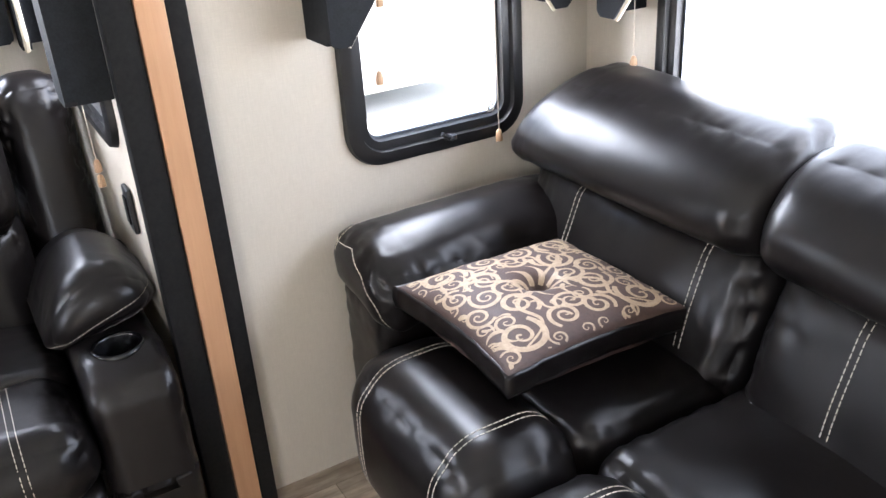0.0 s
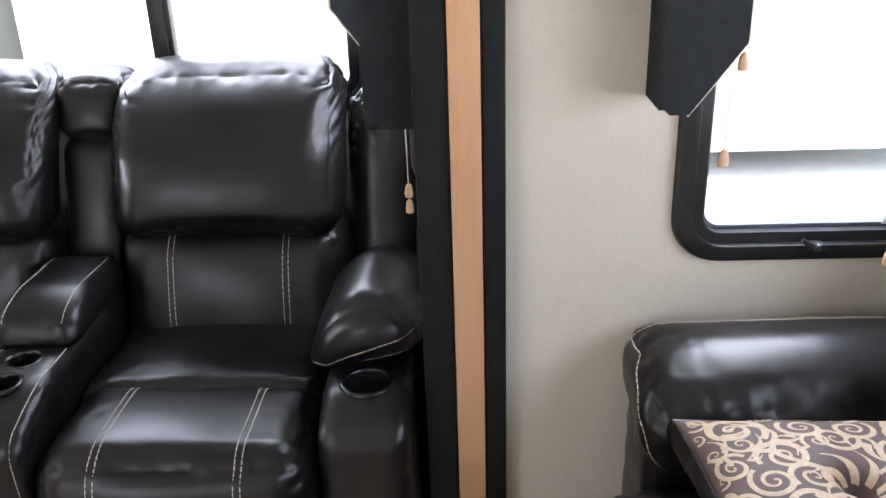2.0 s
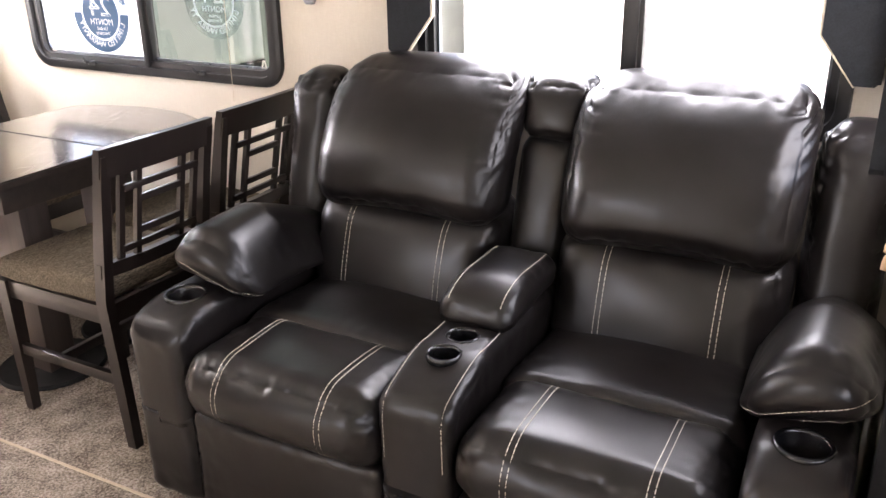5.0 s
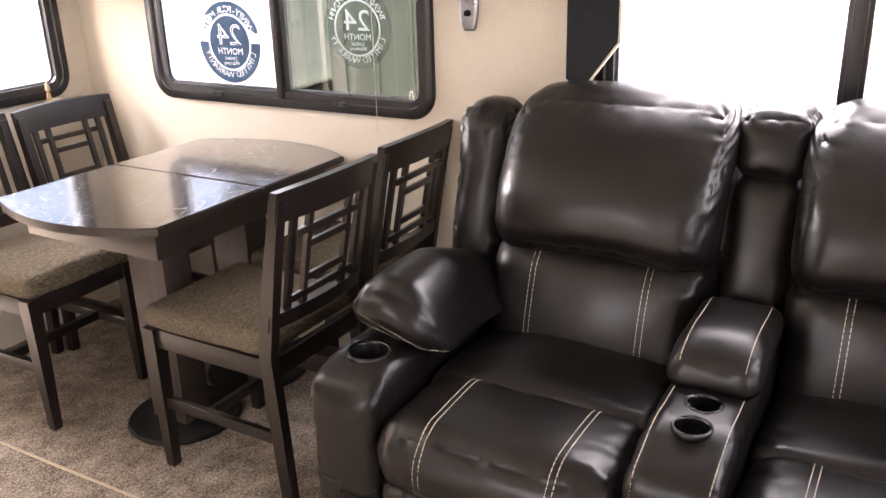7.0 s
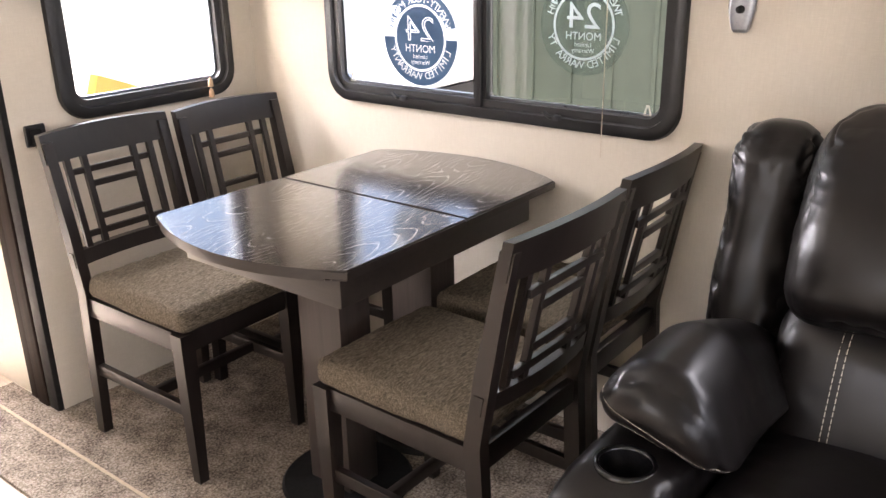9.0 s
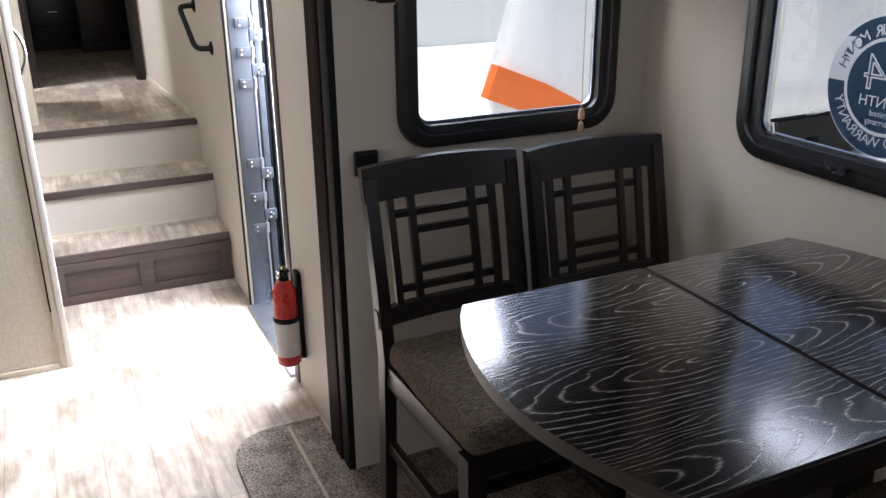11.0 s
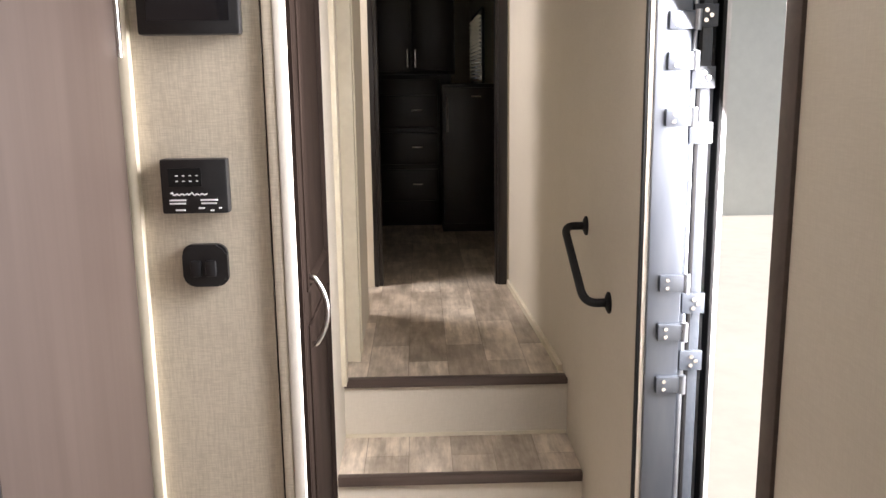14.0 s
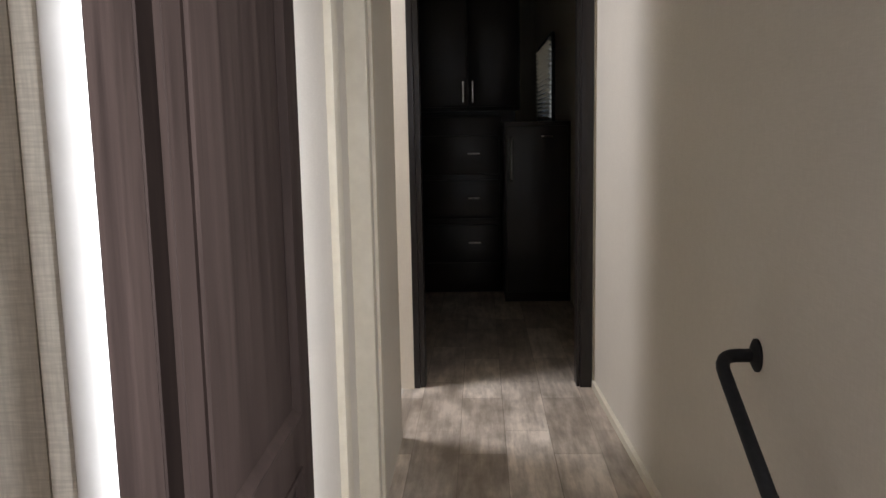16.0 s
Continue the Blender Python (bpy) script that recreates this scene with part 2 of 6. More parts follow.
def glass_material(name, tint=(1, 1, 1), gloss=1.0):
    m = bpy.data.materials.new(name)
    m.use_nodes = True
    m.node_tree.nodes.clear()
    out = node(m, "ShaderNodeOutputMaterial")
    tr = node(m, "ShaderNodeBsdfTransparent", Color=(*tint, 1))
    gl = node(m, "ShaderNodeBsdfGlossy", Roughness=0.01)
    lw = node(m, "ShaderNodeLayerWeight", Blend=0.5)
    edge = calc(m, "POWER", (lw, "Facing"), 5.0)
    k = calc(m, "MULTIPLY", calc(m, "ADD", calc(m, "MULTIPLY", edge, 0.9), 0.04), gloss)
    mx = node(m, "ShaderNodeMixShader")
    wire(m, k[0], 0, mx, 0)
    wire(m, tr, 0, mx, 1)
    wire(m, gl, 0, mx, 2)
    wire(m, mx, 0, out, 0)
    return m


CUP = mat("gloss_black_plastic", (0.004, 0.004, 0.0045), 0.22)
LEATHER = leather_material("dark_leather", (0.0054, 0.0044, 0.0043), (0.0088, 0.0071, 0.0069), 0.31)
STITCH = mat("stitch_thread", (0.55, 0.5, 0.42), 0.8)
WALL = wallpaper_material("linen_wallpaper", (0.63, 0.578, 0.49), (0.53, 0.48, 0.40), 0.7)
PANEL = wallpaper_material("linen_panel", (0.64, 0.58, 0.47), (0.44, 0.39, 0.305), 1.2)
CREAM = mottled("cream_trim", (0.66, 0.6, 0.47), (0.58, 0.52, 0.4), 6, 0.45, bumps=0.05)
WHITE = mottled("white_trim", (0.8, 0.77, 0.7), (0.74, 0.71, 0.64), 8, 0.4, bumps=0.04)
TAN = wood_material("tan_wood", (0.46, 0.25, 0.13), (0.55, 0.32, 0.18), "z", 0.45, 1.2)
BROWN = wood_material("brown_wood", (0.0085, 0.0058, 0.0047), (0.026, 0.0178, 0.0145), "z", 0.55, spec=0.03)
BROWN_H = wood_material("brown_wood_level", (0.045, 0.031, 0.026), (0.085, 0.06, 0.05), "x", 0.4)
TAUPE_PALE = wood_material("taupe_laminate", (0.21, 0.178, 0.167), (0.26, 0.222, 0.21), "z", 0.6, 0.5, 0.3, 0.05)
TAUPE = wood_material("taupe_door", (0.034, 0.0235, 0.019), (0.05, 0.0365, 0.0305), "z", 0.5, 0.7, 0.25, 0.05, spec=0.2)
TABLE = ash_material("dark_ash")
APRON = wood_material("dark_apron", (0.015, 0.011, 0.0092), (0.029, 0.022, 0.0185), "y", 0.35, 1.2)
POST = wood_material("dark_post", (0.03, 0.022, 0.019), (0.06, 0.046, 0.04), "z", 0.38, 1.2)
ESPRESSO = wood_material("espresso_wood", (0.0075, 0.005, 0.0042), (0.015, 0.0105, 0.009), "z", 0.3, 1.3)
BLACK = mottled("black_plastic", (0.007, 0.007, 0.0078), (0.012, 0.012, 0.013), 30, 0.38, bumps=0.06)
SEAL = mottled("black_rubber", (0.009, 0.009, 0.0095), (0.016, 0.0155, 0.0155), 18, 0.55, bumps=0.1)
VALANCE = mottled("charcoal_fabric", (0.011, 0.012, 0.014), (0.019, 0.021, 0.024), 40, 0.7, bumps=0.2)
ALUMINIUM = mottled("satin_aluminium", (0.3, 0.32, 0.35), (0.4, 0.42, 0.45), 20, 0.34, metal=0.9, bumps=0.03)
JAMB = mottled("door_aluminium", (0.09, 0.1, 0.118), (0.125, 0.137, 0.155), 3, 0.32, metal=0.8, bumps=0.03, stretch=(1, 1, 0.2))
SLATE = mottled("slate_profile", (0.04, 0.048, 0.06), (0.06, 0.068, 0.08), 20, 0.4, bumps=0.03)
NICKEL = mat("brushed_nickel", (0.72, 0.7, 0.67), 0.25, 1.0)
CHROME = mat("polished_chrome", (0.8, 0.79, 0.78), 0.08, 1.0)
FLOOR = plank_material("vinyl_planks")
CARPET = carpet_material("flecked_carpet")
BINDING = mottled("carpet_binding", (0.42, 0.34, 0.24), (0.34, 0.27, 0.19), 60, 0.8)
TWEED = tweed_material("taupe_tweed")
GLASS = glass_material("window_glass")
TINTED = glass_material("inner_pane_glass", (0.14, 0.165, 0.145), 1.6)
TASSEL = mottled("pale_wood", (0.42, 0.26, 0.15), (0.5, 0.33, 0.2), 50, 0.5)
CORD = mat("beige_cord", (0.5, 0.43, 0.34), 0.8)
OLIVE = mottled("olive_brown", (0.2, 0.172, 0.128), (0.25, 0.22, 0.168), 14, 0.5, bumps=0.08)
CEIL = mottled("ceiling_white", (0.72, 0.7, 0.65), (0.68, 0.66, 0.6), 5, 0.6)
for dull, level in ((SEAL, 0.12), (VALANCE, 0.15)):
    shader(dull).inputs["Specular IOR Level"].default_value = level
RED = mottled("red_enamel", (0.5, 0.03, 0.025), (0.42, 0.02, 0.02), 12, 0.3, bumps=0.03)
PAPER = mottled("printed_label", (0.62, 0.6, 0.56), (0.5, 0.47, 0.44), 70, 0.5)
BLIND = wood_material("brown_slat", (0.09, 0.055, 0.04), (0.15, 0.1, 0.075), "x", 0.45)
INK = mat("white_ink", (0.75, 0.77, 0.78), 0.6)


def film_material(name, color, through):
    """Printed film on glass, lit from behind."""
    m = mat(name, color, 0.5)
    tl = node(m, "ShaderNodeBsdfTranslucent", Color=(*color, 1))
    mx = node(m, "ShaderNodeMixShader", Fac=through)
    wire(m, shader(m), 0, mx, 1)
    wire(m, tl, 0, mx, 2)
    wire(m, mx, 0, m.node_tree.nodes["Material Output"], 0)
    return m


FILM_WHITE = film_material("sticker_white", (0.5, 0.53, 0.54), 0.7)
FILM_BLUE = film_material("sticker_blue", (0.035, 0.085, 0.16), 0.35)
FILM_PALE = glass_material("sticker_pale", (0.8, 0.86, 0.86), 0.3)


# ---------- mesh helpers ----------
def to_mesh(name, bm, material, smooth=False):
    me = bpy.data.meshes.new(name)
    bmesh.ops.recalc_face_normals(bm, faces=bm.faces[:])
    bm.to_mesh(me)
    bm.free()
    for one in material if isinstance(material, (list, tuple)) else [material]:
        me.materials.append(one)
    if smooth:
        me.polygons.foreach_set("use_smooth", [True] * len(me.polygons))
        if smooth != "all":
            me.set_sharp_from_angle(angle=radians(smooth))
    return me


def thing(name, at, label, category, group=""):
    ob = new(name)
    ob.empty_display_size = 0.1
    ob.location = at
    return tagged(ob, label, category, group)


def base_of(ob):
    while ob.parent:
        ob = ob.parent
    return Vector(ob.location) if ob.type == "EMPTY" else Vector((0, 0, 0))


def part(name, bm, material, parent, label="", smooth=35):
    """One mesh under a thing or a part; bm is in the room's metres."""
    me = to_mesh(name, bm, material, smooth)
    me.transform(Matrix.Translation(-base_of(parent)))
    ob = new(name, me)
    ob.parent = parent
    return tagged(ob, label)


def structure(name, bm, material, label="", smooth=False):
    return tagged(new(name, to_mesh(name, bm, material, smooth)), label, kind="structure")


def box(bm, x0, x1, y0, y1, z0, z1, bevel=0.0, seg=2, m=None):
    r = bmesh.ops.create_cube(bm, size=1.0)["verts"]
    t = Matrix.Translation(((x0 + x1) / 2, (y0 + y1) / 2, (z0 + z1) / 2)) @ Matrix.Diagonal((abs(x1 - x0), abs(y1 - y0), abs(z1 - z0), 1))
    bmesh.ops.transform(bm, verts=r, matrix=(m @ t) if m else t)
    if bevel:
        edges = list({e for v in r for e in v.link_edges})
        bmesh.ops.bevel(bm, geom=edges, offset=bevel, segments=seg, affect="EDGES", profile=0.6)
    return bm


def boxed(*a, **k):
    return box(bmesh.new(), *a, **k)


def rod(bm, p, q, r1, r2=None, n=12):
    p, q = Vector(p), Vector(q)
    d = q - p
    v = bmesh.ops.create_cone(bm, cap_ends=True, segments=n, radius1=r1, radius2=r1 if r2 is None else r2, depth=d.length)["verts"]
    bmesh.ops.transform(bm, verts=v, matrix=Matrix.Translation((p + q) / 2) @ d.to_track_quat("Z", "Y").to_matrix().to_4x4())
    return bm


def tube(bm, pts, r, n=10):
    """A round bar through the points, closed at both ends."""
    pts = [Vector(p) for p in pts]
    rings = []
    side = None
    for i, p in enumerate(pts):
        d = (pts[min(i + 1, len(pts) - 1)] - pts[max(i - 1, 0)]).normalized()
        if side is None:
            side = d.orthogonal().normalized()
        side = (side - d * side.dot(d)).normalized()
        up = d.cross(side)
        rr = r[i] if isinstance(r, (list, tuple)) else r
        rings.append([bm.verts.new(p + rr * (math.cos(a) * side + math.sin(a) * up)) for a in [2 * math.pi * k / n for k in range(n)]])
    for a, b in zip(rings, rings[1:]):
        for k in range(n):
            bm.faces.new((a[k], a[(k + 1) % n], b[(k + 1) % n], b[k]))
    bm.faces.new(rings[0][::-1])
    bm.faces.new(rings[-1])
    return bm


def lathe(bm, centre, profile, n=24, axis="z"):
    """profile: (radius, height) pairs from bottom to top."""
    c = Vector(centre)
    rings = []
    for r, h in profile:
        ring = []
        for k in range(n):
            a = 2 * math.pi * k / n
            v = Vector((r * math.cos(a), r * math.sin(a), h))
            if axis == "x":
                v = Vector((v.z, v.x, v.y))
            elif axis == "y":
                v = Vector((v.x, v.z, v.y))
            ring.append(bm.verts.new(c + v))
        rings.append(ring)
    for a, b in zip(rings, rings[1:]):
        for k in range(n):
            bm.faces.new((a[k], a[(k + 1) % n], b[(k + 1) % n], b[k]))
    bm.faces.new(rings[0])
    bm.faces.new(rings[-1])
    return bm


def arc(p0, p1, p2, n=8):
    """A rounded corner from p0 by way of p1 to p2."""
    p0, p1, p2 = Vector(p0), Vector(p1), Vector(p2)
    return [(1 - s) ** 2 * p0 + 2 * s * (1 - s) * p1 + s * s * p2 for s in [i / n for i in range(n + 1)]]


def prism(bm, outline, a, b, axis):
    """An outline in the plane across the axis, drawn out from a to b. Outline pairs keep the order xyz without the axis."""
    def at(u, v, w):
        return {"x": (w, u, v), "y": (u, w, v), "z": (u, v, w)}[axis]
    lo = [bm.verts.new(at(u, v, a)) for u, v in outline]
    hi = [bm.verts.new(at(u, v, b)) for u, v in outline]
    n = len(outline)
    bm.faces.new(lo)
    bm.faces.new(hi[::-1])
    for k in range(n):
        bm.faces.new((lo[k], lo[(k + 1) % n], hi[(k + 1) % n], hi[k]))
    return bm


def holed(axis, a, b, us, vs, holes):
    """A slab from a to b across the axis, over us x vs, with rectangular openings (u0, u1, v0, v1)."""
    bm = bmesh.new()
    cu = sorted({*us, *(h for o in holes for h in o[:2])})
    cv = sorted({*vs, *(h for o in holes for h in o[2:])})
    def solid(i, j):
        if not (0 <= i < len(cu) - 1 and 0 <= j < len(cv) - 1):
            return False
        u, v = (cu[i] + cu[i + 1]) / 2, (cv[j] + cv[j + 1]) / 2
        return not any(o[0] < u < o[1] and o[2] < v < o[3] for o in holes)
    seen = {}
    def vert(u, v, w):
        p = {"x": (w, u, v), "y": (u, w, v), "z": (u, v, w)}[axis]
        if p not in seen:
            seen[p] = bm.verts.new(p)
        return seen[p]
    for i in range(len(cu) - 1):
        for j in range(len(cv) - 1):
            if not solid(i, j):
                continue
            u0, u1, v0, v1 = cu[i], cu[i + 1], cv[j], cv[j + 1]
            for w in (a, b):
                bm.faces.new([vert(u, v, w) for u, v in ((u0, v0), (u1, v0), (u1, v1), (u0, v1))])
            for di, dj, e in ((-1, 0, ((u0, v0), (u0, v1))), (1, 0, ((u1, v0), (u1, v1))), (0, -1, ((u0, v0), (u1, v0))), (0, 1, ((u0, v1), (u1, v1)))):
                if not solid(i + di, j + dj):
                    bm.faces.new([vert(*e[0], a), vert(*e[1], a), vert(*e[1], b), vert(*e[0], b)])
    return bm


def puff(x0, x1, y0, y1, z0, z1, r, bulge=(0, 0, 0), pucker=0.0, n=16, shape=None, seed=0, gather=0.0, res=0.0095):
    """A stuffed cushion: a box with rounded edges, swollen faces, and puckers along its seams. shape moves each point afterwards."""
    c = Vector(((x0 + x1) / 2, (y0 + y1) / 2, (z0 + z1) / 2))
    h = Vector(((x1 - x0) / 2, (y1 - y0) / 2, (z1 - z0) / 2))
    r = min(r, *(k * 0.98 for k in h))
    bm = bmesh.new()
    count = [max(8, min(90, int(2 * k / res))) if pucker else n for k in h]
    lines = [[0.6 * math.sin(math.pi / 2 * q) + 0.4 * q for q in [-1 + 2 * k / m for k in range(m + 1)]] for m in count]
    for ax in range(3):
        au, av = (ax + 1) % 3, (ax + 2) % 3
        for side in (-1, 1):
            g = []
            for u in lines[au]:
                row = []
                for v in lines[av]:
                    p = [0, 0, 0]
                    p[ax], p[au], p[av] = side, u, v
                    row.append(bm.verts.new(p))
                g.append(row)
            for i in range(count[au]):
                for j in range(count[av]):
                    bm.faces.new((g[i][j], g[i + 1][j], g[i + 1][j + 1], g[i][j + 1]))
    bmesh.ops.remove_doubles(bm, verts=bm.verts[:], dist=1e-5)
    for v in bm.verts:
        s = v.co.copy()
        p = Vector((s.x * h.x, s.y * h.y, s.z * h.z))
        q = Vector([max(-h[k] + r, min(h[k] - r, p[k])) for k in range(3)])
        d = p - q
        nrm = d.normalized() if d.length > 1e-9 else Vector((0, 0, 1))
        p = q + nrm * r
        for k in range(3):
            a, b = s[(k + 1) % 3], s[(k + 2) % 3]
            p[k] += math.copysign(bulge[k], s[k]) * (1 - a * a) * (1 - b * b) * min(1.0, abs(s[k]) * 1.2)
        if pucker:
            e = sorted(abs(k) for k in s)[1]
            w = max(0.0, (e - 0.35) / 0.65) ** 1.5
            f = noise.noise(Vector((p.x * 26, p.y * 26, p.z * 26 + seed * 7.3))) + 0.6 * noise.noise(Vector((p.x * 60, p.y * 60, p.z * 60 + seed)))
            g = noise.noise(Vector((p.x * 7, p.y * 7, p.z * 7 + seed * 3.1)))
            p += nrm * pucker * (0.8 * w * f + 0.9 * g)
            # gathers that run off each seam
            for k in range(3):
                near = min(abs(s[(k + 1) % 3]), abs(s[(k + 2) % 3]))
                wk = max(0.0, (near - 0.55) / 0.45) ** 1.6 * min(1.0, 3.0 * (1.05 - abs(s[k])))
                if wk > 0.001:
                    bend = 0.012 * noise.noise(Vector((p.x * 11, p.y * 11, p.z * 11 + seed)))
                    p += nrm * pucker * 1.1 * wk * noise.noise(Vector(((p[k] + bend) * 48, seed * 5.7 + k * 3.3, near * 1.5)))
        if gather:
            q = max(0.0, (abs(s.y) - 0.62) / 0.38) ** 1.5 * max(0.0, min(1.0, 0.35 + 0.9 * s.z))
            phase = p.z * 105 + 2.5 * noise.noise(Vector((p.x * 9, seed, p.z * 14))) + 5 * abs(s.x) + (1.7 if s.y > 0 else 0.0)
            deep = 0.4 + 0.9 * abs(noise.noise(Vector((seed * 3.7, p.z * 23, 1.0 if s.y > 0 else 4.0))))
            p += nrm * gather * q * deep * (1.0 - 2.6 * (1 - abs(math.sin(phase))) ** 2.5)
        p += c
        v.co = shape(p) if shape else p
    return bm


def stitches(bm, path, toward, double=0.0, pitch=0.011, size=0.0016):
    """Thread dashes along a path laid onto the surface of bm by going from each path point in the direction toward.
    double: the gap between two rows, along the given side vector."""
    tree = BVHTree.FromBMesh(bm)
    out = bmesh.new()
    path = [Vector(p) for p in path]
    toward = [Vector(t).normalized() for t in toward] if isinstance(toward[0], (list, tuple, Vector)) else [Vector(toward).normalized()] * len(path)
    rows = [0.0] if not double else [-double.length / 2, double.length / 2]
    for off in rows:
        shift = double.normalized() * off if double else Vector()
        pts = []
        for (p, q), (d, e) in zip(zip(path, path[1:]), zip(toward, toward[1:])):
            k = max(2, int((q - p).length / 0.004))
            for i in range(k):
                s = i / k
                hit, nrm, _, _ = tree.ray_cast(p.lerp(q, s) + shift, d.lerp(e, s).normalized())
                if hit:
                    pts.append((hit, nrm))
        run, last = 0.0, None
        for i in range(1, len(pts)):
            a, b = pts[i - 1], pts[i]
            step = (b[0] - a[0]).length
            if step > 0.03:
                last = None
                continue
            run += step
            if last is None:
                last = a
            if run >= pitch:
                d = b[0] - last[0]
                if 0.002 < d.length < 0.03:
                    mid = last[0].lerp(b[0], 0.4) + b[1] * size * 0.35
                    zax = b[1]
                    xax = d.normalized()
                    yax = zax.cross(xax)
                    if yax.length > 0.1:
                        yax.normalize()
                        m = Matrix((xax, yax, xax.cross(yax))).transposed().to_4x4()
                        t = Matrix.Translation(mid) @ m @ Matrix.Diagonal((d.length * 0.37, size / 2, size / 2, 1))
                        v = [out.verts.new(t @ Vector((i, j, k))) for i in (-1, 1) for j in (-1, 1) for k in (-1, 1)]
                        for f in ((0, 1, 3, 2), (4, 6, 7, 5), (0, 4, 5, 1), (2, 3, 7, 6), (0, 2, 6, 4), (1, 5, 7, 3)):
                            out.faces.new([v[i] for i in f])
                run, last = 0.0, b
    return out


# ---------- the room ----------
TOP = 2.12            # main ceiling
WX = 1.69             # inner face of the side wall at the sofa
HX = 1.612            # inner face of the side wall at the door and the stairs
SX = 2.47             # inner face of the slide-out's outer wall
SY0, SY1 = 0.0, 3.345  # slide-out's end walls
RY = -1.115           # rear wall
LAND = 0.58           # landing height

structure("floor", boxed(-1.0, 1.75, RY - 0.1, 4.9, -0.06, 0.0), FLOOR, "pale weathered plank-print vinyl floor")


def slide_carpet():
    """Carpet of the slide-out, with a lip that laps over the main floor and rounds off at its front end."""
    out = [(2.5, SY0 - 0.02), (2.5, SY1 + 0.02), (1.60, SY1 + 0.02), (1.60, 3.645)]
    out += [tuple(p[:2]) for p in arc((1.47, 3.645, 0), (1.325, 3.645, 0), (1.325, 3.49, 0), 10)]
    out += [(1.325, SY0 - 0.02)]
    bm = prism(bmesh.new(), out, 0.001, 0.012, "z")
    return bm


structure("carpet", slide_carpet(), CARPET, "brown flecked cut-pile carpet in the slide-out")
structure("carpet_seam", boxed(1.497, 1.506, SY0, 3.63, 0.011, 0.0145, bevel=0.001), BINDING, "thin tan binding line across the carpet")

# rear and side walls round the sofa
structure("wall_rear", holed("y", RY - 0.06, RY, (-1.0, 1.75), (0, TOP), [(-0.62, 1.385, 0.80, 1.55)]), WALL)
structure("wall_side", holed("x", WX, WX + 0.05, (RY, -0.15), (0, TOP), [(-0.875, -0.485, 0.795, 1.5)]), WALL)
# unseen wall; its opening is assumed, cut for the added lamp outside
structure("wall_left", holed("x", -1.06, -1.0, (RY - 0.06, 4.9), (0, TOP), [(1.35, 2.05, 0.95, 1.75)]), WALL)
# slide-out shell
structure("wall_slide_rear", holed("y", SY0 - 0.05, SY0, (1.655, 2.52), (0, 1.98), [(1.80, 2.33, 0.93, 1.5)]), WALL)
structure("wall_slide_outer", holed("x", SX, SX + 0.05, (SY0, SY1), (0, 1.98), [(0.20, 1.27, 0.91, 1.5), (1.855, 2.935, 0.915, 1.5)]), WALL)
structure("wall_slide_front", holed("y", SY1, SY1 + 0.05, (1.61, 2.52), (0, 1.98), [(1.80, 2.35, 0.915, 1.5)]), WALL)
structure("ceiling_slide", boxed(1.60, 2.54, SY0 - 0.05, SY1 + 0.05, 1.98, 2.03), CEIL)
structure("floor_slide", boxed(1.752, 2.54, SY0 - 0.05, SY1 + 0.05, -0.06, 0.0), FLOOR)
structure("wall_above_slide", boxed(1.61, 1.66, -0.15, 3.53, 1.99, TOP), WALL)
# the door wall and the stairs
DOOR_Y0, DOOR_Y1 = 3.885, 4.545
structure("wall_door", holed("x", HX, HX + 0.06, (3.515, 6.60), (0, TOP + 0.35), [(DOOR_Y0, DOOR_Y1, 0.0, 1.93)]), WALL)
structure("ceiling", boxed(-1.06, 1.75, RY - 0.06, 4.9, TOP, TOP + 0.05), CEIL)
structure("ceiling_hall", boxed(-0.36, 1.75, 4.9, 10.56, TOP + 0.35, TOP + 0.4), CEIL)
structure("wall_ceiling_step", boxed(-0.3, 1.67, 4.9, 4.95, TOP, TOP + 0.35), CEIL)

# slide-out trims: rubber seal, wooden strip, seal
structure("trim", boxed(1.645, 1.70, -0.15, -0.11, 0, 1.99, bevel=0.006), SEAL, "black rubber slide seal", 30)
structure("trim", boxed(1.635, 1.69, -0.109, -0.056, 0, 1.99, bevel=0.004), TAN, "tan wooden slide-out trim strip", 30)
structure("trim", boxed(1.642, 1.685, -0.055, 0.004, 0, 1.99, bevel=0.006), SEAL, "black rubber slide seal", 30)
structure("trim", boxed(1.592, 1.64, 3.346, 3.40, 0, 1.99, bevel=0.006), SEAL, "black rubber slide seal", 30)
structure("trim", boxed(1.588, 1.64, 3.401, 3.462, 0, 1.99, bevel=0.008, seg=3), BROWN, "dark brown rounded slide-out trim strip", 30)
structure("trim", boxed(1.594, 1.63, 3.463, 3.515, 0, 1.99, bevel=0.006), BROWN, "dark brown slide-out trim strip", 30)
structure("trim", boxed(1.607, 1.64, 3.517, 3.545, 0, 1.99, bevel=0.003), CREAM, "cream corner trim", 30)

structure("wall_gap_rear", boxed(1.668, 1.75, -0.149, -0.051, 0, 1.99), SEAL)
structure("wall_gap_front", boxed(1.632, 1.70, 3.396, 3.514, 0, 1.99), SEAL)

# stairs
SX0 = 0.93
